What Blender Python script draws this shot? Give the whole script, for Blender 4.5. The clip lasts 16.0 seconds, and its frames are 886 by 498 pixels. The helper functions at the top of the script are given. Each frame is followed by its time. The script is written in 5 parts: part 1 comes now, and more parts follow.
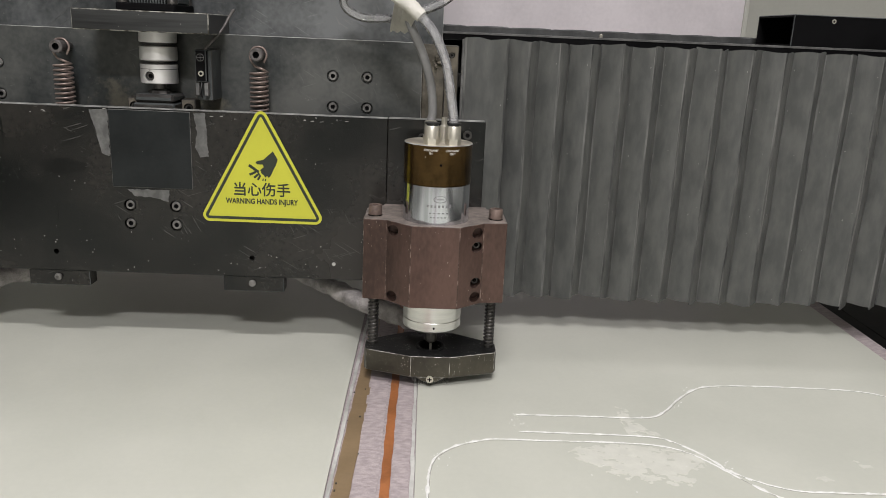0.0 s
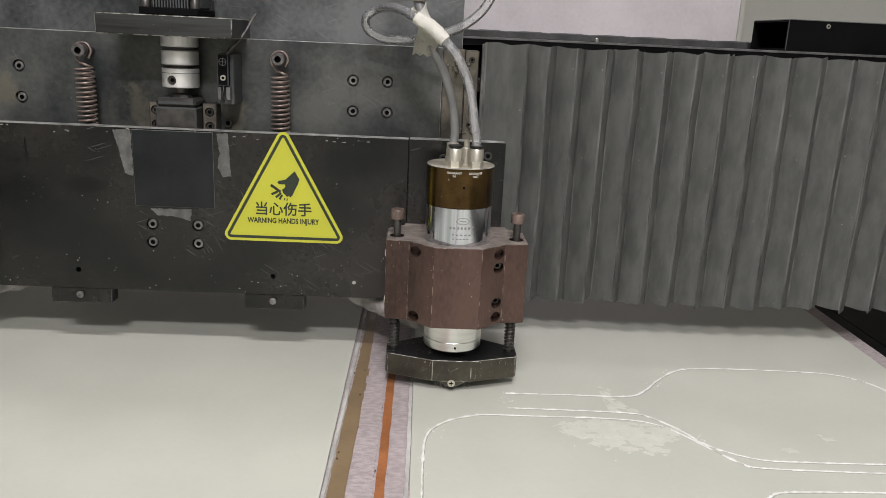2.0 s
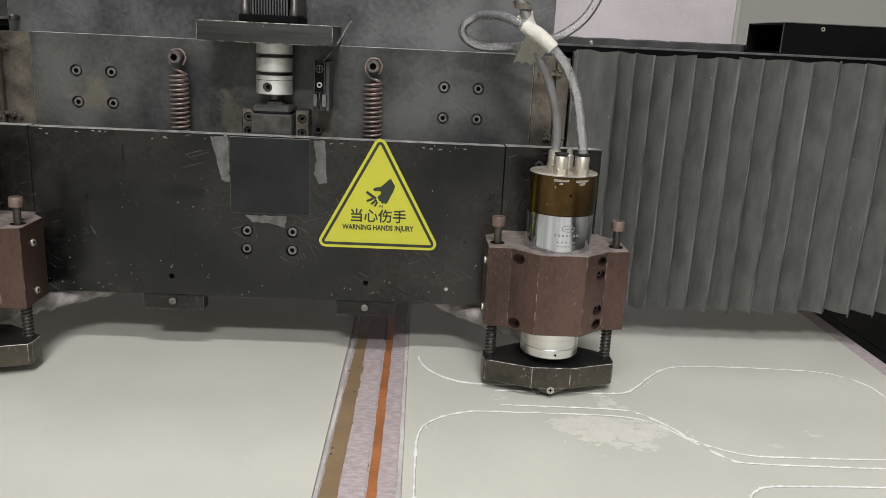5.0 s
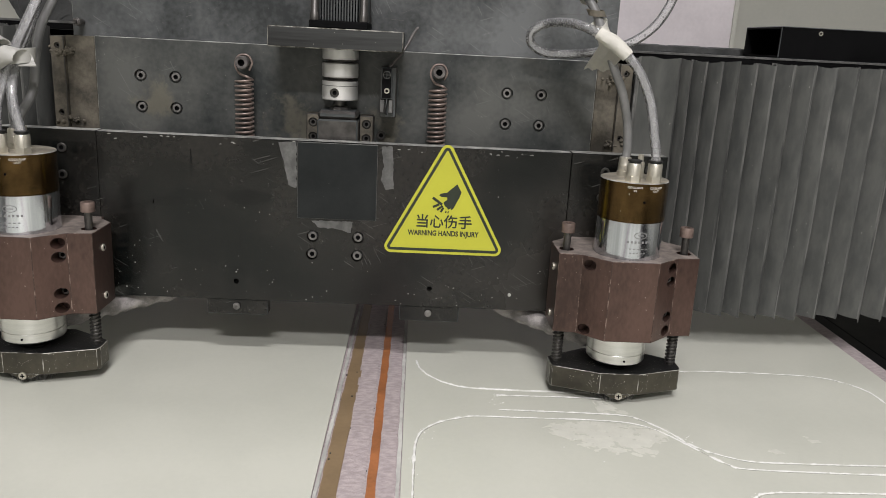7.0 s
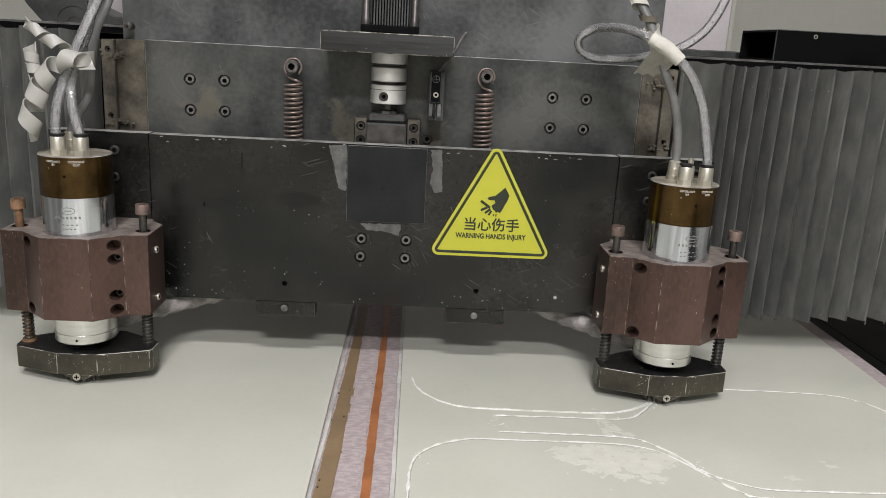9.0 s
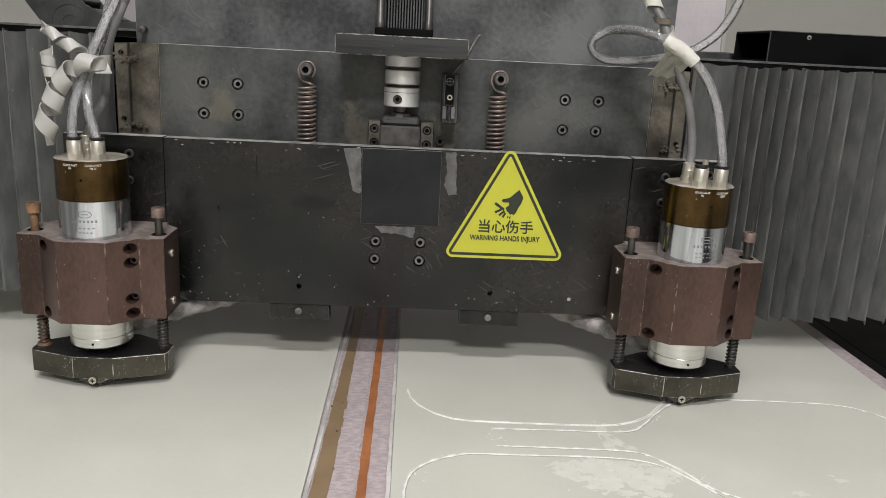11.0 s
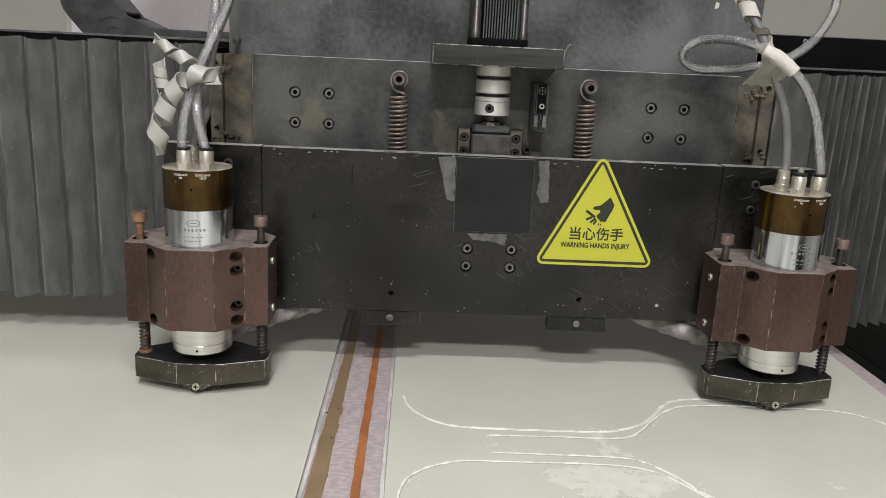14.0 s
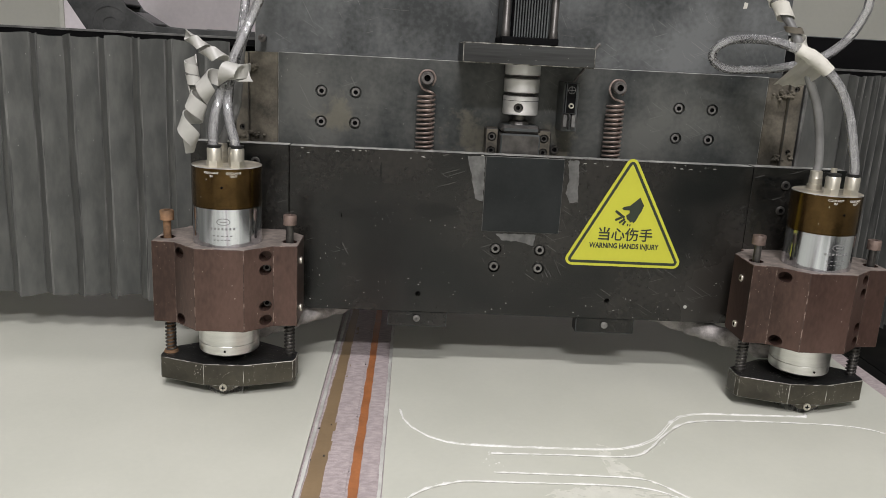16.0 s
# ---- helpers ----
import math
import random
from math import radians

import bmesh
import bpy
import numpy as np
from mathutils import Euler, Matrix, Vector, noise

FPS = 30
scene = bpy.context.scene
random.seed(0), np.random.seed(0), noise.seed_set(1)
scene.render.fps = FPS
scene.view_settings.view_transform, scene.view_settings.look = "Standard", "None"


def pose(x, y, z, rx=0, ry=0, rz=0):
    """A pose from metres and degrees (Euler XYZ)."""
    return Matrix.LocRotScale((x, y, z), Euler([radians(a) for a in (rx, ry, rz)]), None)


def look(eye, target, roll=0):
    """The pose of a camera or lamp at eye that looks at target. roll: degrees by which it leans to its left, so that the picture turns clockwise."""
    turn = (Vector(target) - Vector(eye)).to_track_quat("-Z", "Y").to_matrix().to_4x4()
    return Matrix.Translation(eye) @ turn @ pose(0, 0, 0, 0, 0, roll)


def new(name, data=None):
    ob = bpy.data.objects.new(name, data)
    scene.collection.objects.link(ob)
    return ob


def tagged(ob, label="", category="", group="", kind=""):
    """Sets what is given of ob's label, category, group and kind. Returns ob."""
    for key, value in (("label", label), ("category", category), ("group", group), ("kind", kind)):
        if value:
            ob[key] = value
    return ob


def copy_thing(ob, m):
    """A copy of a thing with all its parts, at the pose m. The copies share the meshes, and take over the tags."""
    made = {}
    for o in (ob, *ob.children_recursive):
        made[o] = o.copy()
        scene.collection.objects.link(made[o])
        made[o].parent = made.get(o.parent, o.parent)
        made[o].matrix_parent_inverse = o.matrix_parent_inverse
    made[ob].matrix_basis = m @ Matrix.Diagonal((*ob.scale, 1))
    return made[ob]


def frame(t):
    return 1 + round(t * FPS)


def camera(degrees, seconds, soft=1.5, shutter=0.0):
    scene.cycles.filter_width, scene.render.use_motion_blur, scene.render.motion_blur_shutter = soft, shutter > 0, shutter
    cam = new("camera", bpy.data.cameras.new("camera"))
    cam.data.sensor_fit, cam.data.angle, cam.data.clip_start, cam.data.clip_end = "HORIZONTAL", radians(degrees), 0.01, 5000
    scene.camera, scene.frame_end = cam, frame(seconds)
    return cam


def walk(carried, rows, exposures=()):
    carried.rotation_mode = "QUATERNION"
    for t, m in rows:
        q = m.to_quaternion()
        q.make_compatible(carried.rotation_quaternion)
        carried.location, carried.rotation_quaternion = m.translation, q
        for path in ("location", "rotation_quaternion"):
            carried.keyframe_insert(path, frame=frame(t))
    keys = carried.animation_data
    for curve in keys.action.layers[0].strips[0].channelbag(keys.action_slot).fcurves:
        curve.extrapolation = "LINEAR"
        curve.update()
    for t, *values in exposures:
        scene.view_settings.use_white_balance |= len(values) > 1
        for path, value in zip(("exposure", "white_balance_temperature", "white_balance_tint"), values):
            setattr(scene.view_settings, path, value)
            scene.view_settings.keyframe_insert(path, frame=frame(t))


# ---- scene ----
cam = camera(58.83, 16.0, soft=0.55)
walk(cam, [
    (0.0, pose(0.4643, -1.0008, 0.4250, 74.646, -2.407, -0.986)),
    (0.5, pose(0.4644, -1.0034, 0.4262, 74.631, -2.491, -1.033)),
    (1.0, pose(0.4642, -1.0024, 0.4290, 74.529, -2.506, -1.083)),
    (1.5, pose(0.4650, -1.0031, 0.4295, 74.665, -2.583, -1.149)),
    (2.0, pose(0.4651, -1.0029, 0.4289, 74.720, -2.589, -1.203)),
    (2.5, pose(0.4650, -1.0007, 0.4310, 74.619, -2.656, -1.207)),
    (3.0, pose(0.4666, -0.9987, 0.4298, 74.655, -2.696, -1.194)),
    (3.5, pose(0.4685, -0.9972, 0.4302, 74.622, -2.743, -1.242)),
    (4.0, pose(0.4707, -0.9984, 0.4303, 74.677, -2.622, -1.309)),
    (6.5, pose(0.4679, -0.9998, 0.4301, 74.991, -2.845, -1.534)),
    (7.0, pose(0.4672, -0.9979, 0.4310, 75.002, -2.893, -1.597)),
    (7.5, pose(0.4684, -0.9976, 0.4304, 74.981, -2.945, -1.593)),
    (8.0, pose(0.4708, -1.0004, 0.4287, 75.106, -2.922, -1.590)),
    (8.5, pose(0.4712, -1.0032, 0.4290, 75.191, -2.998, -1.599)),
    (11.0, pose(0.4737, -1.0048, 0.4276, 75.462, -2.860, -1.899)),
    (11.5, pose(0.4753, -1.0027, 0.4278, 75.336, -2.741, -2.017)),
    (12.0, pose(0.4749, -1.0007, 0.4267, 75.342, -2.709, -1.956)),
    (12.5, pose(0.4761, -0.9983, 0.4266, 75.355, -2.744, -1.935)),
    (13.0, pose(0.4803, -1.0033, 0.4282, 75.499, -2.732, -1.701)),
    (13.5, pose(0.4854, -1.0092, 0.4282, 75.660, -2.681, -1.572)),
    (14.0, pose(0.4857, -1.0117, 0.4300, 75.690, -2.665, -1.548)),
    (14.5, pose(0.4848, -1.0129, 0.4288, 75.882, -2.755, -1.614)),
    (15.0, pose(0.4859, -1.0081, 0.4247, 75.985, -2.779, -1.681)),
    (15.5, pose(0.4828, -1.0054, 0.4222, 75.999, -2.837, -1.826)),
    (16.0, pose(0.4814, -1.0031, 0.4200, 76.045, -2.914, -1.929)),
])

# ---- how the machine moves: seconds, carriage along the beam, table along its rails ----
MOVES = [
    (0.0, -0.0131, -0.0430), (0.5, -0.0131, -0.0430), (1.0, -0.0100, -0.0221), (1.5, 0.0, 0.0), (2.0, 0.0193, 0.0221),
    (2.5, 0.0415, 0.0346), (3.0, 0.0636, 0.0384), (3.5, 0.0845, 0.0395), (4.0, 0.1064, 0.0400), (5.2, 0.1595, 0.0406),
    (6.5, 0.2159, 0.0408), (7.0, 0.2381, 0.0369), (7.5, 0.2602, 0.0277), (8.0, 0.2831, 0.0104), (8.5, 0.2972, -0.0073),
    (9.75, 0.3125, -0.0300), (11.0, 0.3310, -0.0500), (11.5, 0.3540, -0.0585), (12.0, 0.3734, -0.0602),
    (12.5, 0.3957, -0.0599), (13.0, 0.4164, -0.0598), (13.5, 0.4382, -0.0603), (14.0, 0.4577, -0.0604),
    (14.5, 0.4796, -0.0603), (15.0, 0.4988, -0.0606), (15.5, 0.5008, -0.0817), (16.0, 0.4975, -0.1002),
]
DROP = [(0.0, 0.0203), (0.1, 0.0163), (0.2, 0.0121), (0.3, 0.0081), (0.4, 0.0037), (0.5, 0.0), (16.0, 0.0)]
MOVE_T = [m[0] for m in MOVES]


def travel(t):
    return float(np.interp(t, MOVE_T, [m[1] for m in MOVES]))


def feed(t):
    return float(np.interp(t, MOVE_T, [m[2] for m in MOVES]))


def lift(t):
    return float(np.interp(t, [d[0] for d in DROP], [d[1] for d in DROP]))


# ---- light ----
scene.view_settings.exposure = 0.21
world = bpy.data.worlds.new("room_air")
scene.world = world
world.use_nodes = True
world.node_tree.nodes["Background"].inputs[0].default_value = (0.9, 0.95, 1.0, 1)
world.node_tree.nodes["Background"].inputs[1].default_value = 0.05


def unseen_lamp(x, y, z, sx, sy, watts, colour=(0.97, 0.935, 0.955)):
    lamp = bpy.data.lights.new("unseen_area_light", "AREA")
    lamp.shape, lamp.size, lamp.size_y, lamp.energy, lamp.color = "RECTANGLE", sx, sy, watts, colour
    ob = new("unseen_area_light", lamp)
    ob.matrix_world = look((x, y, z), (x, y + 0.001, z - 1))
    return ob


# none is seen: the first follows the beam's shadow edge, the rest are added fill
unseen_lamp(0.50, -1.55, 2.58, 0.9, 0.16, 46)
unseen_lamp(0.50, -3.0, 2.58, 0.8, 0.30, 96)
unseen_lamp(-2.2, -0.6, 2.58, 0.28, 2.4, 5)
unseen_lamp(3.1, -0.9, 2.58, 0.28, 2.4, 6)
# added behind the beam to brighten the board under it
unseen_lamp(0.4, 0.62, 2.58, 2.4, 0.2, 11)


# ---- materials ----
def material(name, base, rough=0.5, metal=0.0, vary=0.25, scale=18.0, fine=220.0, bump=0.1, flecks=0.0, fleck_scale=160.0,
             fleck_colour=(0.6, 0.58, 0.52), streak=(1, 1, 1), second=None, scratches=0.0, coat=0.0, spec=0.5, dust=(), per_piece=False, ramp_at=(0.36, 0.66)):
    """Two scales of variation, relief, optional dust flecks and scratches, all in object space in metres."""
    m = bpy.data.materials.new(name)
    m.use_nodes = True
    nt = m.node_tree
    n, link = nt.nodes, nt.links.new
    b = n["Principled BSDF"]
    tc, mp = n.new("ShaderNodeTexCoord"), n.new("ShaderNodeMapping")
    mp.inputs["Scale"].default_value = streak
    link(tc.outputs["Object"], mp.inputs[0])
    if per_piece:
        # every piece takes its own part of the pattern
        info, shift = n.new("ShaderNodeObjectInfo"), n.new("ShaderNodeVectorMath")
        shift.operation = "MULTIPLY_ADD"
        shift.inputs[1].default_value = (7, 5, 3)
        link(info.outputs["Random"], shift.inputs[0])
        link(tc.outputs["Object"], shift.inputs[2])
        link(shift.outputs[0], mp.inputs[0])
    big, small = n.new("ShaderNodeTexNoise"), n.new("ShaderNodeTexNoise")
    for tex, sc, det in ((big, scale, 5.0), (small, fine, 3.0)):
        tex.inputs["Scale"].default_value, tex.inputs["Detail"].default_value = sc, det
        link(mp.outputs[0], tex.inputs["Vector"])
    ramp = n.new("ShaderNodeValToRGB")
    c2 = second or tuple(min(1, c * (1 + vary)) for c in base)
    ramp.color_ramp.elements[0].position, ramp.color_ramp.elements[1].position = ramp_at
    ramp.color_ramp.elements[0].color = (*[c * (1 - vary) for c in base], 1)
    ramp.color_ramp.elements[1].color = (*c2, 1)
    add = n.new("ShaderNodeMath")
    add.operation = "MULTIPLY_ADD"
    add.inputs[1].default_value = 0.25
    link(small.outputs[0], add.inputs[0])
    sub = n.new("ShaderNodeMath")
    sub.operation = "SUBTRACT"
    sub.inputs[1].default_value = 0.125
    link(big.outputs[0], sub.inputs[0])
    link(sub.outputs[0], add.inputs[2])
    link(add.outputs[0], ramp.inputs[0])
    colour = ramp.outputs[0]
    if scratches:
        # thin streaks in two directions
        lines = []
        for turn, cut in ((0.55, 0.775), (-0.32, 0.785), (1.1, 0.79)):
            w, mp2, lt = n.new("ShaderNodeTexNoise"), n.new("ShaderNodeMapping"), n.new("ShaderNodeMath")
            w.inputs["Scale"].default_value, w.inputs["Detail"].default_value, w.inputs["Distortion"].default_value = 1.0, 0.0, 0.35
            mp2.vector_type = "TEXTURE"
            mp2.inputs["Scale"].default_value, mp2.inputs["Rotation"].default_value = (0.055, 0.05, 0.0016), (0, turn, 0)
            link(tc.outputs["Object"], mp2.inputs[0])
            link(mp2.outputs[0], w.inputs["Vector"])
            lt.operation = "GREATER_THAN"
            lt.inputs[1].default_value = cut
            link(w.outputs[0], lt.inputs[0])
            lines.append(lt)
        lt = n.new("ShaderNodeMath")
        lt.operation = "MAXIMUM"
        link(lines[0].outputs[0], lt.inputs[0])
        link(lines[1].outputs[0], lt.inputs[1])
        both, lt = lt, n.new("ShaderNodeMath")
        lt.operation = "MAXIMUM"
        link(both.outputs[0], lt.inputs[0])
        link(lines[2].outputs[0], lt.inputs[1])
        mask = n.new("ShaderNodeTexNoise")
        mask.inputs["Scale"].default_value = 9
        link(tc.outputs["Object"], mask.inputs["Vector"])
        mm = n.new("ShaderNodeMath")
        mm.operation = "GREATER_THAN"
        mm.inputs[1].default_value = 0.53
        link(mask.outputs[0], mm.inputs[0])
        mul = n.new("ShaderNodeMath")
        mul.operation = "MULTIPLY"
        link(lt.outputs[0], mul.inputs[0])
        link(mm.outputs[0], mul.inputs[1])
        mul2 = n.new("ShaderNodeMath")
        mul2.operation = "MULTIPLY"
        mul2.inputs[1].default_value = scratches
        link(mul.outputs[0], mul2.inputs[0])
        mix = n.new("ShaderNodeMix")
        mix.data_type = "RGBA"
        mix.inputs["B"].default_value = (0.35, 0.35, 0.33, 1)
        link(mul2.outputs[0], mix.inputs["Factor"])
        link(colour, mix.inputs["A"])
        colour = mix.outputs["Result"]
    for dx, dz, dr in dust:
        # a dusty patch with a ragged soft rim
        dist, rim, wob, off = n.new("ShaderNodeVectorMath"), n.new("ShaderNodeMapRange"), n.new("ShaderNodeMath"), n.new("ShaderNodeMath")
        dist.operation = "DISTANCE"
        dist.inputs[1].default_value = (dx, 0, dz)
        link(tc.outputs["Object"], dist.inputs[0])
        off.operation = "SUBTRACT"
        off.inputs[1].default_value = 0.5
        ragged = n.new("ShaderNodeTexNoise")
        ragged.inputs["Scale"].default_value, ragged.inputs["Detail"].default_value, ragged.inputs["Roughness"].default_value = 1.1 / dr, 8.0, 0.68
        link(tc.outputs["Object"], ragged.inputs["Vector"])
        link(ragged.outputs[0], off.inputs[0])
        wob.operation = "MULTIPLY_ADD"
        wob.inputs[1].default_value = dr * 5.0
        link(off.outputs[0], wob.inputs[0])
        link(dist.outputs["Value"], wob.inputs[2])
        rim.inputs["From Min"].default_value, rim.inputs["From Max"].default_value = dr * 0.3, dr * 1.0
        rim.inputs["To Min"].default_value, rim.inputs["To Max"].default_value = 0.52, 0.0
        link(wob.outputs[0], rim.inputs[0])
        mix = n.new("ShaderNodeMix")
        mix.data_type = "RGBA"
        mix.inputs["B"].default_value = (0.165, 0.150, 0.110, 1)
        link(rim.outputs[0], mix.inputs["Factor"])
        link(colour, mix.inputs["A"])
        colour = mix.outputs["Result"]
    if flecks:
        v = n.new("ShaderNodeTexVoronoi")
        v.inputs["Scale"].default_value = fleck_scale
        mp3 = n.new("ShaderNodeMapping")
        mp3.inputs["Scale"].default_value = (1, 1, 0.6)
        link(tc.outputs["Object"], mp3.inputs[0])
        link(mp3.outputs[0], v.inputs["Vector"])
        sep = n.new("ShaderNodeSeparateColor")
        link(v.outputs["Color"], sep.inputs[0])
        size = n.new("ShaderNodeMath")
        size.operation = "MULTIPLY_ADD"
        size.inputs[1].default_value, size.inputs[2].default_value = flecks, -flecks * 0.62
        link(sep.outputs[0], size.inputs[0])
        # they gather in clusters
        crowd, many, grown = n.new("ShaderNodeTexNoise"), n.new("ShaderNodeMapRange"), n.new("ShaderNodeMath")
        crowd.inputs["Scale"].default_value, crowd.inputs["Detail"].default_value = fleck_scale * 0.07, 3.0
        link(tc.outputs["Object"], crowd.inputs["Vector"])
        many.inputs["From Min"].default_value, many.inputs["From Max"].default_value = 0.42, 0.62
        many.inputs["To Min"].default_value, many.inputs["To Max"].default_value = 0.35, 1.2
        link(crowd.outputs[0], many.inputs[0])
        grown.operation = "MULTIPLY"
        link(size.outputs[0], grown.inputs[0])
        link(many.outputs[0], grown.inputs[1])
        less = n.new("ShaderNodeMath")
        less.operation = "LESS_THAN"
        link(v.outputs["Distance"], less.inputs[0])
        link(grown.outputs[0], less.inputs[1])
        mix = n.new("ShaderNodeMix")
        mix.data_type = "RGBA"
        mix.inputs["B"].default_value = (*fleck_colour, 1)
        link(less.outputs[0], mix.inputs["Factor"])
        link(colour, mix.inputs["A"])
        colour = mix.outputs["Result"]
    link(colour, b.inputs["Base Color"])
    rr = n.new("ShaderNodeMapRange")
    rr.inputs["To Min"].default_value, rr.inputs["To Max"].default_value = max(0.03, rough * 0.75), min(1, rough * 1.25)
    link(big.outputs[0], rr.inputs[0])
    link(rr.outputs[0], b.inputs["Roughness"])
    b.inputs["Metallic"].default_value = metal
    b.inputs["Specular IOR Level"].default_value = spec
    b.inputs["Coat Weight"].default_value = coat
    if bump:
        bp = n.new("ShaderNodeBump")
        bp.inputs["Strength"].default_value, bp.inputs["Distance"].default_value = bump, 0.001
        link(small.outputs[0], bp.inputs["Height"])
        link(bp.outputs[0], b.inputs["Normal"])
    return m


def clear_plastic(name, tint, haze, gloss_rough=0.08):
    """Thin clear plastic: see-through, slightly hazy, glossy at the rim."""
    m = bpy.data.materials.new(name)
    m.use_nodes = True
    n, link = m.node_tree.nodes, m.node_tree.links.new
    n.remove(n["Principled BSDF"])
    out = n["Material Output"]
    tr, df, gl = n.new("ShaderNodeBsdfTransparent"), n.new("ShaderNodeBsdfDiffuse"), n.new("ShaderNodeBsdfGlossy")
    tr.inputs[0].default_value, df.inputs[0].default_value = (*tint, 1), (0.88, 0.88, 0.89, 1)
    gl.inputs[0].default_value, gl.inputs["Roughness"].default_value = (0.9, 0.9, 0.9, 1), gloss_rough
    m1, m2, fr, noi, mr = (n.new("ShaderNodeMixShader"), n.new("ShaderNodeMixShader"), n.new("ShaderNodeFresnel"),
                           n.new("ShaderNodeTexNoise"), n.new("ShaderNodeMapRange"))
    noi.inputs["Scale"].default_value = 40
    mr.inputs["From Min"].default_value, mr.inputs["From Max"].default_value = 0.35, 0.68
    mr.inputs["To Min"].default_value, mr.inputs["To Max"].default_value = haze * 0.7, haze * 1.4
    link(noi.outputs[0], mr.inputs[0])
    link(mr.outputs[0], m1.inputs[0])
    link(tr.outputs[0], m1.inputs[1])
    link(df.outputs[0], m1.inputs[2])
    fr.inputs[0].default_value = 1.75
    link(fr.outputs[0], m2.inputs[0])
    link(m1.outputs[0], m2.inputs[1])
    link(gl.outputs[0], m2.inputs[2])
    link(m2.outputs[0], out.inputs[0])
    return m


BLACK = material("black_painted_steel", (0.0042, 0.0062, 0.0058), 0.26, 0.0, 0.5, 6.0, 160, 0.10, ramp_at=(0.40, 0.62), second=(0.0220, 0.0200, 0.0175), spec=0.47, flecks=0.40, fleck_scale=300, scratches=0.15,
                 fleck_colour=(0.15, 0.15, 0.14))
GREYBLACK = material("worn_grey_black_steel", (0.058, 0.064, 0.064), 0.42, 0.0, 0.35, 8, 140, 0.12, flecks=0.2, fleck_scale=240, scratches=0.3,
                     fleck_colour=(0.2, 0.2, 0.18))
# black metal; also paints the shade in screw sockets and small holes
DEEP = material("matt_black_metal_and_recess", (0.0045, 0.0045, 0.0048), 0.6, 0.0, 0.3, 14, 120, 0.1, spec=0.06)
# rubbed edges; also colours the plates' tops pale so that they look lit
EDGE = material("worn_and_lit_edge", (0.38, 0.38, 0.36), 0.45, 0.3, 0.5, 60, 300, 0.1)
BROWNEDGE = material("rubbed_brown_edge", (0.085, 0.052, 0.042), 0.45, 0.3, 0.3, 110, 400, 0.1, second=(0.27, 0.20, 0.165), ramp_at=(0.48, 0.66))
FOOTEDGE = material("rubbed_bronze_edge", (0.075, 0.070, 0.055), 0.45, 0.3, 0.3, 110, 400, 0.1, second=(0.42, 0.41, 0.37), ramp_at=(0.40, 0.60))
SCREW = material("dusty_grey_screw", (0.19, 0.185, 0.175), 0.42, 0.5, 0.35, 80, 300, 0.1)
SCREWDARK = material("dirty_dark_screw", (0.13, 0.12, 0.115), 0.5, 0.5, 0.35, 80, 300, 0.15)
HUB = material("bead_blasted_aluminium", (0.80, 0.79, 0.77), 0.42, 0.7, 0.05, 30, 300, 0.03)
BROWN = material("brown_anodised_aluminium", (0.088, 0.053, 0.043), 0.30, 0.5, 0.45, 9, 260, 0.1, streak=(1, 1, 0.45), flecks=0.42, fleck_scale=330,
                 fleck_colour=(0.36, 0.30, 0.25))
# paler than BROWN; goes on the clamp block's top face
BROWNTOP = material("pale_brown_aluminium", (0.20, 0.170, 0.150), 0.6, 0.1, 0.35, 60, 260, 0.2)
AMBER = material("amber_anodised_aluminium", (0.105, 0.064, 0.024), 0.20, 0.9, 0.45, 22, 180, 0.05, flecks=0.35, fleck_scale=140)
# upright bright and dim bands in the colour imitate reflections round the barrel
ALU = material("aluminium_with_reflection_bands", (0.66, 0.69, 0.74), 0.13, 1.0, 0.32, 70, 200, 0.02, streak=(1, 1, 0.015), second=(0.86, 0.89, 0.95))
ALU2 = material("satin_aluminium", (0.80, 0.80, 0.77), 0.32, 1.0, 0.08, 20, 300, 0.03, streak=(1, 1, 8))
NICKEL = material("nickel_plated_brass", (0.66, 0.63, 0.55), 0.4, 0.85, 0.12, 40, 300, 0.04)
MIDPLATE = material("dusty_grey_black_steel", (0.034, 0.041, 0.042), 0.38, 0.0, 0.4, 9, 140, 0.15, second=(0.098, 0.100, 0.093), flecks=0.32, fleck_scale=240,
                    scratches=0.15, fleck_colour=(0.2, 0.2, 0.18),
                    dust=((-0.067, 0.020, 0.036), (0.058, 0.016, 0.028), (-0.252, 0.040, 0.028), (0.33, -0.055, 0.035)))
BRACKET = material("streaked_black_bracket", (0.014, 0.015, 0.015), 0.42, 0.0, 0.5, 30, 160, 0.2, streak=(0.12, 1, 2.5), second=(0.038, 0.040, 0.039), flecks=0.25, fleck_scale=200)
UPPER = material("scratched_grey_steel", (0.042, 0.048, 0.050), 0.36, 0.0, 0.45, 7, 140, 0.12, second=(0.135, 0.141, 0.142), flecks=0.2, fleck_scale=240,
                 scratches=0.25, fleck_colour=(0.24, 0.24, 0.22))
STEEL = material("dark_oiled_steel", (0.10, 0.095, 0.09), 0.4, 0.8, 0.3, 50, 300, 0.1)
RUSTY = material("rusty_brown_steel", (0.145, 0.105, 0.088), 0.55, 0.35, 0.4, 60, 300, 0.2)
RUST = material("orange_rusted_steel", (0.20, 0.115, 0.062), 0.7, 0.2, 0.45, 70, 300, 0.3)
FOOT = material("chipped_dark_bronze_paint", (0.052, 0.047, 0.034), 0.42, 0.3, 0.35, 20, 240, 0.15, flecks=0.95, fleck_scale=760,
                fleck_colour=(0.42, 0.41, 0.36))
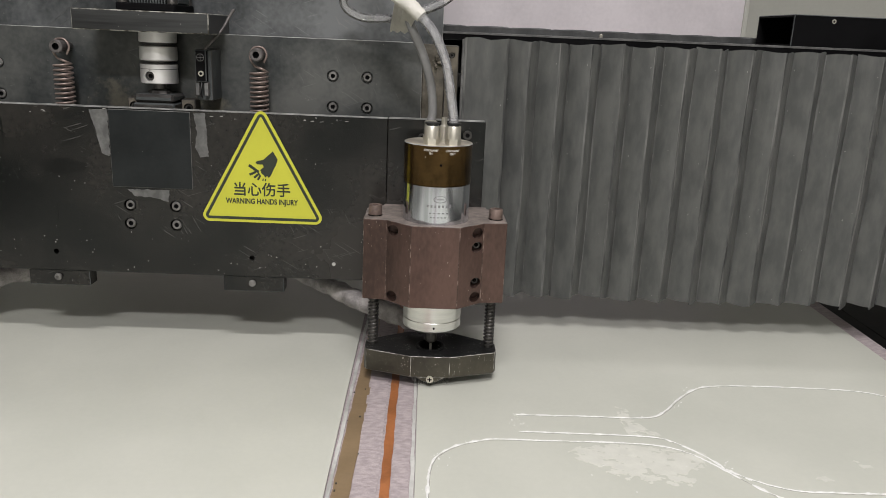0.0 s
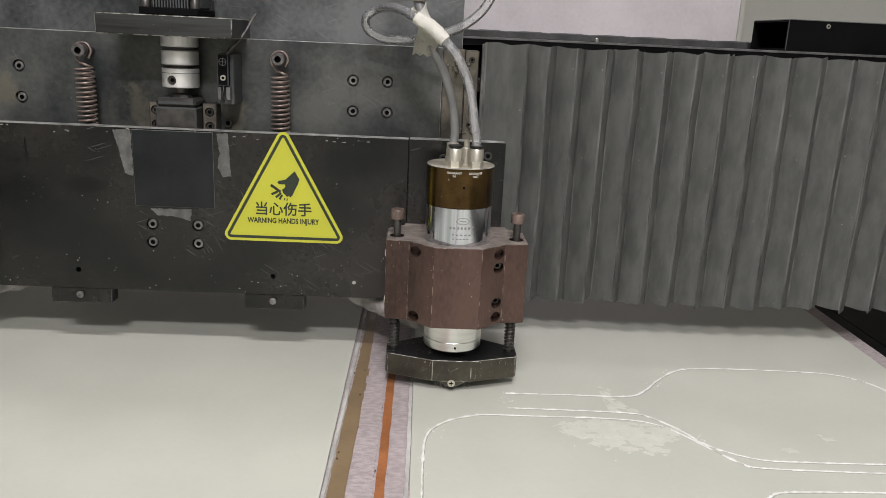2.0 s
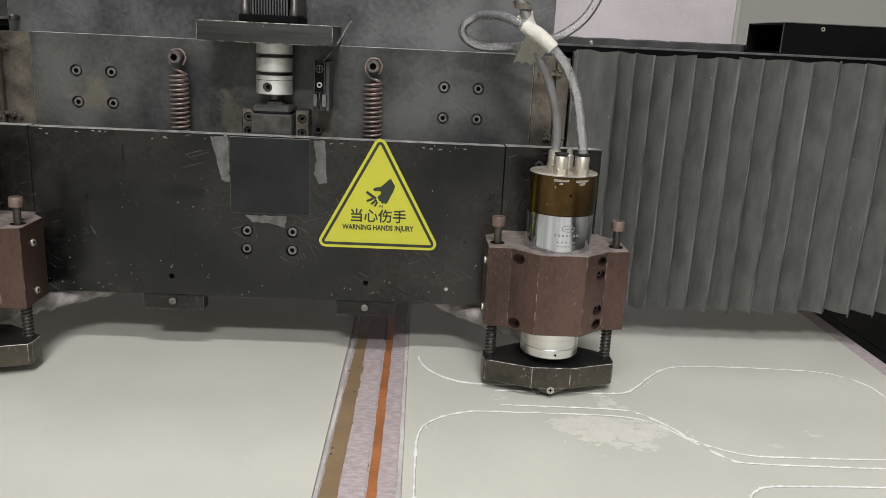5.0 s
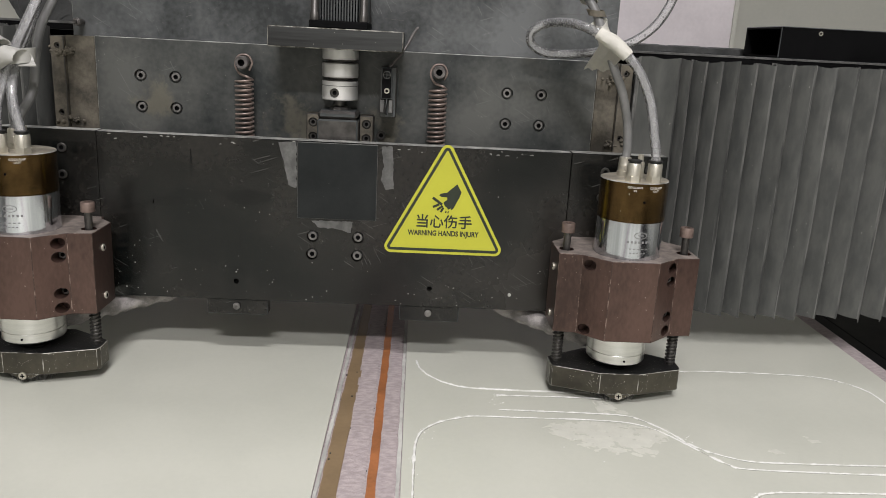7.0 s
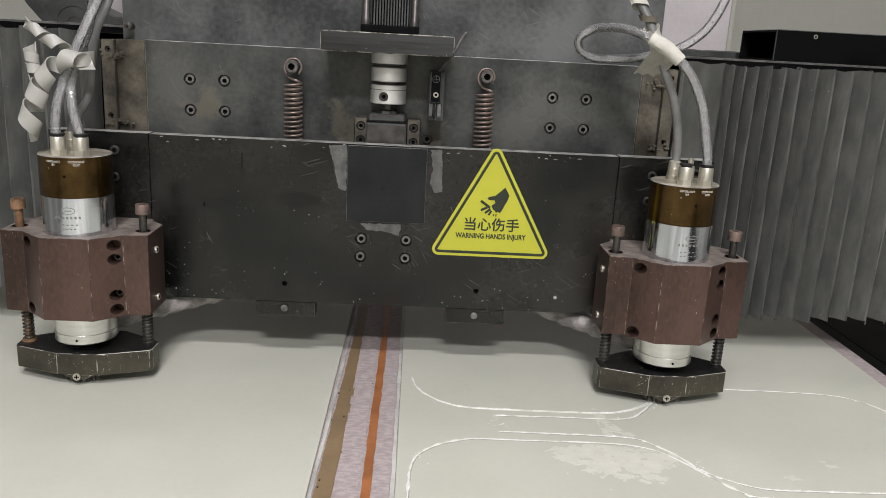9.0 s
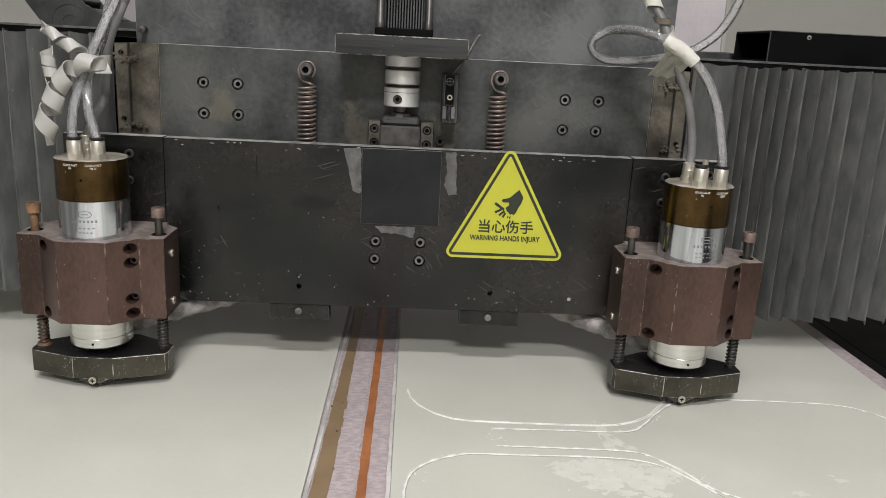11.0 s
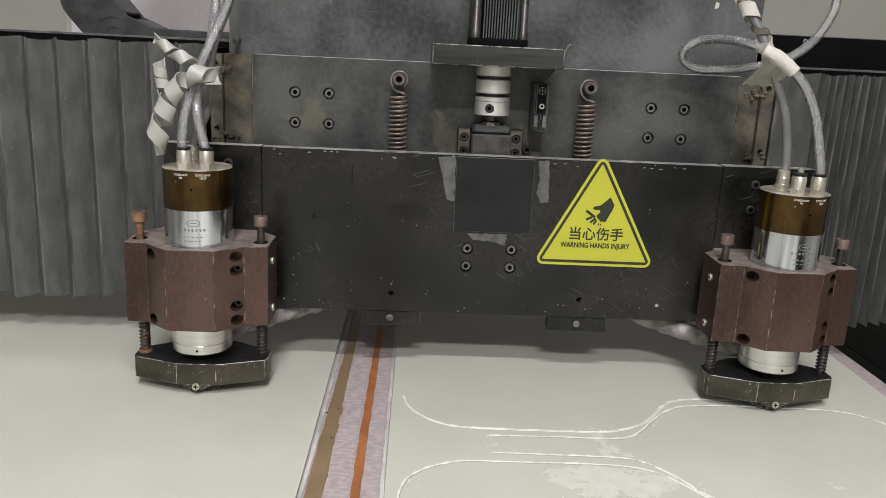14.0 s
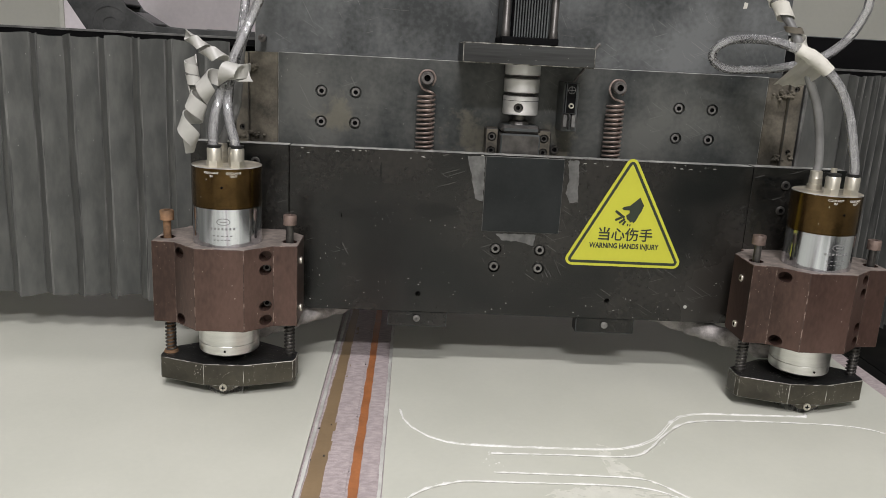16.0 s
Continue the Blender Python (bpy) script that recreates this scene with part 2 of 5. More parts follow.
# darker than FOOT; goes on the foot's top face and guide ring
FOOTTOP = material("black_flecked_metal", (0.012, 0.012, 0.012), 0.35, 0.2, 0.4, 40, 260, 0.25, flecks=1.1, fleck_scale=480, fleck_colour=(0.42, 0.41, 0.37))
BRISTLE = material("dirty_brush_hair", (0.13, 0.125, 0.12), 0.9, 0.0, 0.5, 200, 900, 0.6)
FABRIC = material("grey_coated_bellows_fabric", (0.078, 0.081, 0.077), 0.46, 0.0, 0.16, 60, 220, 0.3, streak=(1, 1, 0.35), second=(0.100, 0.102, 0.095), per_piece=True, flecks=0.38,
                  fleck_scale=170, fleck_colour=(0.24, 0.24, 0.22))
# pale fold edges: worn creases plus a ridge highlight put into the colour
CREASE = material("worn_lit_bellows_crease", (0.080, 0.083, 0.080), 0.55, 0.0, 0.4, 70, 200, 0.3, streak=(1, 1, 0.2), second=(0.150, 0.151, 0.141), per_piece=True)
BOARD = material("sage_grey_board", (0.520, 0.528, 0.462), 0.38, 0.0, 0.03, 6, 160, 0.03, second=(0.545, 0.550, 0.483), spec=0.3)
LAYER = material("pale_sheet_edges", (0.50, 0.50, 0.47), 0.5, 0.0, 0.25, 200, 900, 0.2, streak=(0.1, 0.1, 3))
PINK = material("fibrous_mauve_backing", (0.40, 0.345, 0.345), 0.85, 0.0, 0.16, 170, 600, 0.8, streak=(0.6, 1.2, 1))
TAN = material("tan_adhesive_tape", (0.225, 0.158, 0.088), 0.42, 0.0, 0.12, 14, 200, 0.08)
ORANGE = material("orange_brown_tape", (0.33, 0.125, 0.045), 0.42, 0.0, 0.2, 25, 200, 0.1)
BURR = material("white_cut_burr", (0.76, 0.76, 0.73), 0.75, 0.0, 0.08, 300, 900, 0.4)
SLOT = material("shadowed_cut", (0.36, 0.36, 0.32), 0.8, 0.0, 0.2, 200, 900, 0.2)
RESIDUE = material("pale_tape_residue", (0.60, 0.60, 0.535), 0.55, 0.0, 0.04, 90, 400, 0.1)
YELLOW = material("yellow_vinyl", (0.52, 0.52, 0.044), 0.45, 0.0, 0.04, 12, 200, 0.02)
INK = material("black_print", (0.022, 0.030, 0.018), 0.5, 0.0, 0.1, 40, 200, 0.0)
PRINT = material("grey_engraving", (0.22, 0.22, 0.22), 0.5, 0.2, 0.1, 40, 200, 0.0)
WHITEINK = material("white_print", (0.75, 0.72, 0.65), 0.5, 0.0, 0.1, 40, 200, 0.0)
SCUFF = material("grey_glue_residue", (0.105, 0.105, 0.100), 0.6, 0.0, 0.35, 60, 260, 0.3)
DUST = material("brown_grease_and_dust", (0.100, 0.089, 0.068), 0.85, 0.0, 0.5, 30, 260, 0.5)
FLUFF = material("grey_dust_covered_hose", (0.33, 0.31, 0.30), 0.95, 0.0, 0.35, 60, 500, 1.0)
SPRING = material("brownish_spring_steel", (0.26, 0.205, 0.18), 0.42, 0.5, 0.25, 60, 300, 0.05)
WHITECLIP = material("white_plastic", (0.43, 0.425, 0.395), 0.42, 0.0, 0.06, 40, 200, 0.05)
MASKING = material("white_masking_tape", (0.60, 0.585, 0.525), 0.7, 0.0, 0.06, 60, 300, 0.3)
GREYHOSE = material("grey_rubber_hose", (0.17, 0.17, 0.165), 0.45, 0.0, 0.15, 30, 200, 0.05)
RUBBER = material("black_rubber", (0.012, 0.012, 0.012), 0.5, 0.0, 0.2, 30, 200, 0.05)
TUBE = clear_plastic("clear_tube_plastic", (0.97, 0.97, 0.975), 0.22, 0.05)
PANEL = material("pinkish_white_panel", (0.66, 0.615, 0.632), 0.5, 0.0, 0.10, 5, 120, 0.03)
CREAM = material("cream_painted_wall", (0.46, 0.46, 0.41), 0.7, 0.0, 0.05, 3, 90, 0.05)
CEIL = material("white_ceiling_paint", (0.78, 0.78, 0.76), 0.8, 0.0, 0.03, 3, 90, 0.05)
FLOOR = material("grey_epoxy_floor", (0.24, 0.25, 0.25), 0.4, 0.0, 0.12, 2, 60, 0.05)

# ---- mesh tools ----
BASE = {}
SOCKETED = ("socket_screw", "side_screw", "screw", "head", "clamp_screw")
RIDE = {"carriage": [], "plunge": [], "table": []}


def thing(name, base, label, category, ride="", group="", kind=""):
    ob = new(name)
    ob.empty_display_size = 0.02
    ob.location = base
    BASE[ob] = Vector(base)
    if ride:
        RIDE[ride].append(ob)
    return tagged(ob, label, category, group, kind)


def part(name, bm, mats, parent=None, label="", smooth=None):
    """One mesh object under a thing or a part; the bmesh is in the place's coordinates."""
    if parent is not None:
        bmesh.ops.translate(bm, verts=bm.verts, vec=-BASE[parent])
    me = bpy.data.meshes.new(name)
    bmesh.ops.recalc_face_normals(bm, faces=bm.faces)
    bm.to_mesh(me)
    bm.free()
    # screws get black sockets: the recess shade is put into the colour
    if name in SOCKETED and not isinstance(mats, (list, tuple)):
        mats = [mats, DEEP]
    for m in mats if isinstance(mats, (list, tuple)) else [mats]:
        me.materials.append(m)
    if smooth is not None:
        me.shade_smooth()
        me.set_sharp_from_angle(angle=radians(smooth))
    ob = new(name, me)
    if parent is not None:
        ob.parent = parent
        BASE[ob] = BASE[parent]
    if label:
        ob["label"] = label
    return ob


def solo(name, bm, mats, base, label, category, ride="", group="", kind="", smooth=None):
    """A thing of one mesh."""
    bmesh.ops.translate(bm, verts=bm.verts, vec=-Vector(base))
    ob = part(name, bm, mats, smooth=smooth)
    ob.location = base
    BASE[ob] = Vector(base)
    if ride:
        RIDE[ride].append(ob)
    return tagged(ob, label, category, group, kind)


def bevelled(bm, width, segments=1, worn=True):
    edges = [e for e in bm.edges if e.is_manifold and e.calc_face_angle(0) > 0.3]
    r = bmesh.ops.bevel(bm, geom=edges, offset=width, segments=segments, affect="EDGES", profile=0.5)
    if worn:
        for f in r["faces"]:
            f.material_index = 1


def box(x0, x1, y0, y1, z0, z1, bevel=0.0, worn=True, bm=None):
    b = bmesh.new()
    bmesh.ops.create_cube(b, size=1)
    bmesh.ops.transform(b, verts=b.verts, matrix=Matrix.Translation(((x0 + x1) / 2, (y0 + y1) / 2, (z0 + z1) / 2)) @ Matrix.Diagonal((x1 - x0, y1 - y0, z1 - z0, 1)))
    if bevel:
        bevelled(b, bevel, worn=worn)
    return join(bm, b)


def join(a, b):
    if a is None:
        return b
    me = bpy.data.meshes.new("tmp")
    b.to_mesh(me)
    b.free()
    a.from_mesh(me)
    bpy.data.meshes.remove(me)
    return a


def prism(outline, lo, hi, axis="z", bevel=0.0, worn=True, bm=None):
    """An outline pushed along an axis. Outline in (x, y) for z, (x, z) for y, (y, z) for x."""
    b = bmesh.new()
    place = {"z": lambda p, h: (p[0], p[1], h), "y": lambda p, h: (p[0], h, p[1]), "x": lambda p, h: (h, p[0], p[1])}[axis]
    low, high = [b.verts.new(place(p, lo)) for p in outline], [b.verts.new(place(p, hi)) for p in outline]
    b.faces.new(low)
    b.faces.new(high)
    for i in range(len(outline)):
        j = (i + 1) % len(outline)
        b.faces.new((low[i], low[j], high[j], high[i]))
    bmesh.ops.recalc_face_normals(b, faces=b.faces)
    if bevel:
        bevelled(b, bevel, worn=worn)
    return join(bm, b)


def lathe(profile, at, axis="z", seg=32, bm=None, mats=()):
    """A turned form: (radius, height) pairs along an axis through at. mats: a slot for each band."""
    b = bmesh.new()
    rings = []
    for r, h in profile:
        if r < 1e-6:
            rings.append([b.verts.new((0, 0, h))])
        else:
            rings.append([b.verts.new((r * math.cos(2 * math.pi * i / seg), r * math.sin(2 * math.pi * i / seg), h)) for i in range(seg)])
    for k in range(len(rings) - 1):
        p, q = rings[k], rings[k + 1]
        for i in range(seg):
            j = (i + 1) % seg
            vs = [p[i % len(p)], p[j % len(p)], q[j % len(q)], q[i % len(q)]]
            vs = list(dict.fromkeys(vs))
            if len(vs) > 2:
                f = b.faces.new(vs)
                f.material_index = mats[k] if mats else 0
    turn = {"z": Matrix(), "y": Matrix.Rotation(radians(90), 4, "X"), "x": Matrix.Rotation(radians(90), 4, "Y")}[axis]
    bmesh.ops.transform(b, verts=b.verts, matrix=Matrix.Translation(at) @ turn)
    return join(bm, b)


def smooth_path(points, steps=6):
    pts = [Vector(p) for p in points]
    pts = [pts[0] * 2 - pts[1]] + pts + [pts[-1] * 2 - pts[-2]]
    out = []
    for i in range(1, len(pts) - 2):
        p0, p1, p2, p3 = pts[i - 1:i + 3]
        for k in range(steps):
            u = k / steps
            out.append(0.5 * (2 * p1 + (p2 - p0) * u + (2 * p0 - 5 * p1 + 4 * p2 - p3) * u * u + (3 * p1 - p0 - 3 * p2 + p3) * u ** 3))
    return out + [pts[-2]]


def sweep(path, radius, seg=12, bm=None, squash=1.0, wobble=0.0, cap=True):
    """A round or flattened section along a path; the radius may be a function of the way 0..1."""
    b = bmesh.new()
    side, rings = None, []
    n = len(path)
    for i, p in enumerate(path):
        d = (path[min(i + 1, n - 1)] - path[max(i - 1, 0)]).normalized()
        if side is None:
            side = d.cross(Vector((0, 0, 1)))
            side = side.normalized() if side.length > 0.1 else Vector((1, 0, 0))
        side = (side - d * side.dot(d)).normalized()
        up = side.cross(d)
        r = radius(i / (n - 1)) if callable(radius) else radius
        ring = []
        for k in range(seg):
            a = 2 * math.pi * k / seg
            w = 1 + (wobble * (random.random() - 0.5) * 2 if wobble else 0)
            ring.append(b.verts.new(p + (side * math.cos(a) + up * math.sin(a) * squash) * r * w))
        rings.append(ring)
    for p, q in zip(rings, rings[1:]):
        for k in range(seg):
            b.faces.new((p[k], p[(k + 1) % seg], q[(k + 1) % seg], q[k]))
    if cap:
        b.faces.new(rings[0][::-1])
        b.faces.new(rings[-1])
    return join(bm, b)


def ribbon(path, width, across, thick=0.0008, bm=None):
    """A flat band along a path; across gives the band's cross direction at each point."""
    b = bmesh.new()
    rows = []
    n = len(path)
    for i, p in enumerate(path):
        d = (path[min(i + 1, n - 1)] - path[max(i - 1, 0)]).normalized()
        a = across(i / (n - 1)) if callable(across) else Vector(across)
        a = (a - d * a.dot(d)).normalized() * width / 2
        nrm = d.cross(a).normalized() * thick / 2
        rows.append([b.verts.new(p + a + nrm), b.verts.new(p - a + nrm), b.verts.new(p - a - nrm), b.verts.new(p + a - nrm)])
    for p, q in zip(rows, rows[1:]):
        for k in range(4):
            b.faces.new((p[k], p[(k + 1) % 4], q[(k + 1) % 4], q[k]))
    b.faces.new(rows[0])
    b.faces.new(rows[-1][::-1])
    return join(bm, b)


def carve(bm, cutter):
    """The form less the cutter, worked out once while building."""
    obs = []
    for b in (bm, cutter):
        bmesh.ops.recalc_face_normals(b, faces=b.faces)
        me = bpy.data.meshes.new("tmp")
        b.to_mesh(me)
        b.free()
        obs.append(new("tmp", me))
    for _ in range(2):
        obs[0].data.materials.append(None)
    mod = obs[0].modifiers.new("cut", "BOOLEAN")
    mod.operation, mod.object, mod.solver = "DIFFERENCE", obs[1], "EXACT"
    dg = bpy.context.evaluated_depsgraph_get()
    me = bpy.data.meshes.new_from_object(obs[0].evaluated_get(dg))
    out = bmesh.new()
    out.from_mesh(me)
    bpy.data.meshes.remove(me)
    for o in obs:
        d = o.data
        bpy.data.objects.remove(o)
        bpy.data.meshes.remove(d)
    return out


def top_edge(bm, z, slot=1):
    """Gives the upward faces above z a pale slot: dust plus painted-in light."""
    bm.normal_update()
    for f in bm.faces:
        if f.normal.z > 0.9 and f.calc_center_median().z > z:
            f.material_index = slot
    return bm


def lettering(body, size, depth=0.0002, spread=1.0, bold=0.0):
    """Letters as a bmesh in the x, z plane, centred, facing -y."""
    cu = bpy.data.curves.new("tmp", "FONT")
    cu.body, cu.size, cu.align_x, cu.align_y, cu.extrude, cu.resolution_u, cu.offset = body, size, "CENTER", "CENTER", depth, 3, bold
    ob = new("tmp", cu)
    me = bpy.data.meshes.new_from_object(ob.evaluated_get(bpy.context.evaluated_depsgraph_get()))
    b = bmesh.new()
    b.from_mesh(me)
    bpy.data.objects.remove(ob)
    bpy.data.curves.remove(cu)
    bpy.data.meshes.remove(me)
    bmesh.ops.transform(b, verts=b.verts, matrix=Matrix.Rotation(radians(90), 4, "X") @ Matrix.Diagonal((spread, 1, 1, 1)))
    return b


def wrapped(b, radius, at, turn=0.0):
    """Bends a flat form in the x, z plane round an upright drum, facing -y at turn 0."""
    for v in b.verts:
        a = v.co.x / radius + radians(turn)
        r = radius - v.co.y
        v.co = Vector((at[0] + r * math.sin(a), at[1] - r * math.cos(a), v.co.z + at[2]))
    return b


def bolt_head(at, axis=(0, -1, 0), r=0.0064, h=0.006):
    """A socket-head screw facing the axis, its face at at."""
    seg, prof = 18, [(0, -h * 0.55), (r * 0.46, -h * 0.55), (r * 0.5, -0.0001), (r * 0.86, 0), (r, -r * 0.14), (r, -h)]
    # the socket's faces take slot 1, coloured dark for the shade in it
    b = lathe(prof, (0, 0, 0), "z", seg, mats=(1, 1, 0, 0, 0))
    q = Vector((0, 0, 1)).rotation_difference(Vector(axis))
    bmesh.ops.transform(b, verts=b.verts, matrix=Matrix.Translation(at) @ q.to_matrix().to_4x4())
    return b


def bores(places, r, depth, axis="y", seg=20):
    """Cutters for round holes that go in +y (or -z) from the places."""
    c = None
    for x, y, z in places:
        c = lathe([(0, -depth), (r, -depth), (r, 0.004), (0, 0.004)], (x, y, z), axis, seg, c)
    return c


# ---- the room ----
def room():
    z0, z1, x0, x1, y0, y1 = -0.86, 2.62, -3.2, 4.2, -4.2, 1.55
    # of the shell only wall_north is seen; the rest is added to bounce light
    solo("floor", box(x0, x1, y0, y1, z0 - 0.1, z0), FLOOR, (0, 0, z0), "unseen grey floor added to close the room", "floor", kind="structure")
    solo("ceiling", box(x0, x1, y0, y1, z1, z1 + 0.1), CEIL, (0, 0, z1), "unseen white ceiling added to close the room", "ceiling", kind="structure")
    solo("wall_north", box(x0 - 0.1, x1 + 0.1, y1, y1 + 0.1, z0, z1), CREAM, (0, y1, z0), "unseen cream wall added to close the room behind the machine", "wall", kind="structure")
    solo("wall_south", box(x0 - 0.1, x1 + 0.1, y0 - 0.1, y0, z0, z1), CREAM, (0, y0, z0), "unseen cream wall added to close the room", "wall", kind="structure")
    solo("wall_west", box(x0 - 0.1, x0, y0, y1, z0, z1), CREAM, (x0, 0, z0), "unseen cream wall added to close the room", "wall", kind="structure")
    solo("wall_east", box(x1, x1 + 0.1, y0, y1, z0, z1), CREAM, (x1, 0, z0), "unseen cream wall added to close the room", "wall", kind="structure")
    p = thing("back_panel", (0.44, 0.91, -0.86), "pinkish-white sheet panel standing behind the machine beam", "panel")
    part("sheet", box(-0.325, 1.196, 0.90, 0.912, -0.86, 1.5, 0.001, False), PANEL, p)
    part("edge_trim", box(1.196, 1.206, 0.897, 0.915, -0.86, 1.5, 0.001, False), CREAM, p, "cream edge strip")
    part("edge_trim", box(-0.335, -0.325, 0.897, 0.915, -0.86, 1.5, 0.001, False), CREAM, p, "cream edge strip")


# ---- fixed machine frame ----
def machine_frame():
    f = thing("machine_base", (0.45, 0.2, -0.86), "black steel machine base carrying the moving table", "machine base")
    part("bed", box(-0.75, 1.75, -1.45, 1.2, -0.30, -0.10, 0.004, False), DEEP, f)
    part("plinth", box(-0.6, 1.6, -1.3, 1.05, -0.86, -0.30, 0.004, False), DEEP, f)
    for x in (0.05, 0.85):
        part("guide_rail", box(x, x + 0.03, -1.42, 1.18, -0.10, -0.075, 0.002, False), STEEL, f)
    part("side_cover", box(1.24, 1.66, -1.42, 1.1, -0.10, -0.035, 0.004, False), DEEP, f, "black side cover beside the table")
    b = thing("gantry_beam", (0.45, 0.3, -0.10), "black steel beam spanning the table behind the bellows", "gantry beam")
    part("beam", box(-0.62, 1.72, 0.175, 0.36, 0.150, 0.418, 0.003, False), DEEP, b)
    for x in (-0.62, 1.60):
        part("post", box(x, x + 0.12, 0.18, 0.355, -0.10, 0.150, 0.003, False), DEEP, b)
    part("top_cover", box(-0.62, 1.72, 0.128, 0.40, 0.4165, 0.4275, 0.0008), [DEEP, GREYBLACK], b, "thin black cover strip")
    for z in (0.19, 0.35):
        part("linear_rail", box(-0.55, 1.65, 0.157, 0.175, z, z + 0.02, 0.002, False), STEEL, b)
    # a grey strip draws the pale line along the cover's top
    part("cover_lip", box(-0.62, 1.72, 0.1270, 0.1285, 0.4250, 0.4282, 0.0004, False), SCUFF, b, "thin grey lip along the top of the cover")
    part("chain_tray", box(-0.62, 1.72, 0.41, 0.53, 0.350, 0.356, 0.001, False), DEEP, b, "flat tray under the cable chain")
    part("tray_bracket", box(-0.62, 1.72, 0.3605, 0.4095, 0.350, 0.356), DEEP, b)
    part("grease_nipple", lathe([(0, 0), (0.003, 0), (0.003, 0.005), (0.0015, 0.007), (0, 0.0075)], (0.74, 0.30, 0.4275)), NICKEL, b)
    # square duct lying on the beam
    d = thing("square_duct", (1.03, 0.3, 0.4276), "black open-ended square metal duct lying on the beam", "duct")
    hollow = carve(box(1.031, 1.62, 0.262, 0.40, 0.4277, 0.4765, 0.0012), box(1.02, 1.60, 0.266, 0.396, 0.4317, 0.4725))
    part("duct_body", hollow, [DEEP, GREYBLACK], d)
    part("screw", bolt_head((1.094, 0.2612, 0.468), r=0.0035, h=0.002), NICKEL, d)


room()
machine_frame()


# ---- bellows ----
def bellows_panel(name, seed, z0, z1, width):
    """One stiff fold of cloth, slightly cupped and uneven along its height."""
    rnd = random.Random(seed)
    b, w, nx, nz = bmesh.new(), width + 0.001, 6, 22
    ph = [rnd.uniform(0, 6.3) for _ in range(3)]
    lo, hi = z0 + rnd.uniform(-0.003, 0.003), z1 + rnd.uniform(-0.0022, 0.0022)
    grid = []
    for k in range(nz + 1):
        u = k / nz
        row = []
        for s in (-1, -0.86, -0.45, 0, 0.45, 0.86, 1):
            y = -(0.0016 if width < 0.03 else 0.0026) * (1 - s * s) * (0.75 + 0.5 * math.sin(ph[0] + 2 * u)) + 0.0007 * math.sin(ph[1] + 9 * u) + 0.0005 * math.sin(ph[2] + 21 * u) * (1 - s * s)
            row.append(b.verts.new((s * w / 2, y, lo + (hi - lo) * u + 0.0012 * math.sin(ph[1] + s * 2) * (1 if u > 0.9 or u < 0.1 else 0))))
        grid.append(row)
    for r0, r1 in zip(grid, grid[1:]):
        for i in range(nx):
            f = b.faces.new((r0[i], r0[i + 1], r1[i + 1], r1[i]))
            # the edge columns are coloured paler, as worn and lit ridges
            f.material_index = 1 if i in (0, nx - 1) else 0
    bmesh.ops.recalc_face_normals(b, faces=b.faces)
    bmesh.ops.solidify(b, geom=b.faces[:], thickness=0.0014)
    me = bpy.data.meshes.new(name)
    b.to_mesh(me)
    b.free()
    me.materials.append(FABRIC)
    me.materials.append(CREASE)
    me.shade_smooth()
    me.set_sharp_from_angle(angle=radians(50))
    return me


def fold_widths(length, count, least, most_bias):
    """Widths of the folds from the carriage outwards: the nearest close up first."""
    full = 0.0450
    lo, hi = -12.0, count + 12.0
    for _ in range(40):
        mid = (lo + hi) / 2
        w = [least + (full - least) / (1 + math.exp(-(i - mid) / most_bias)) for i in range(count)]
        lo, hi = (mid, hi) if sum(w) > length else (lo, mid)
    k = length / sum(w)
    return [v * k for v in w]


BELLOWS = []
WIDE, NARROW = {1: 0.0332, 2: 0.0342}, {1: 0.0228, 2: 0.0238}


def bellows(name, base, count, fixed, moving, label, side):
    t = thing(name, base, label, "bellows cover", group="bellows of the beam")
    panels = []
    for i in range(count * 2):
        ob = new("fold", bellows_panel("fold", 100 * side + i, 0.0585, 0.419, (WIDE if i % 2 == 0 else NARROW)[side]))
        ob.parent = t
        panels.append(ob)
    BELLOWS.append((t, panels, count, fixed, moving, side))


bellows("bellows", (1.0, 0.094, 0.0), 17, 1.33, 0.586, "dark grey pleated fabric bellows shielding the beam, closing up", 1)
bellows("bellows", (-0.1, 0.094, 0.0), 13, -0.36, -0.268, "dark grey pleated fabric bellows shielding the beam, opening out", 2)


def bellows_end():
    """The flat sheet by which the bellows hangs on the carriage."""
    b = bmesh.new()
    rows = []
    for k in range(25):
        u = k / 24
        rows.append([b.verts.new((0.5255 + 0.061 * a, 0.0885 + 0.0012 * math.sin(5 * u + 3 * a) + (0.004 if i == 5 else 0.0), 0.044 + 0.3765 * u + (0.002 * math.sin(7 * a) if k in (0, 24) else 0)))
                     for i, a in enumerate((0, 0.06, 0.32, 0.58, 0.94, 1.0))])
    for p, q in zip(rows, rows[1:]):
        for i in range(5):
            f = b.faces.new((p[i], p[i + 1], q[i + 1], q[i]))
            f.material_index = 1 if i in (0, 4) else 0
    bmesh.ops.recalc_face_normals(b, faces=b.faces)
    bmesh.ops.solidify(b, geom=b.faces[:], thickness=0.0016)
    t = thing("bellows_end_sheet", (0.55, 0.0885, 0.044), "flat dark grey fabric end sheet of the bellows, rubbed pale", "bellows cover", "carriage")
    part("sheet", b, [FABRIC, CREASE], t, smooth=50)
    part("batten", box(0.5225, 0.5262, 0.083, 0.094, 0.046, 0.419, 0.0008, False), SCUFF, t, "thin grey batten along the sheet")


bellows_end()


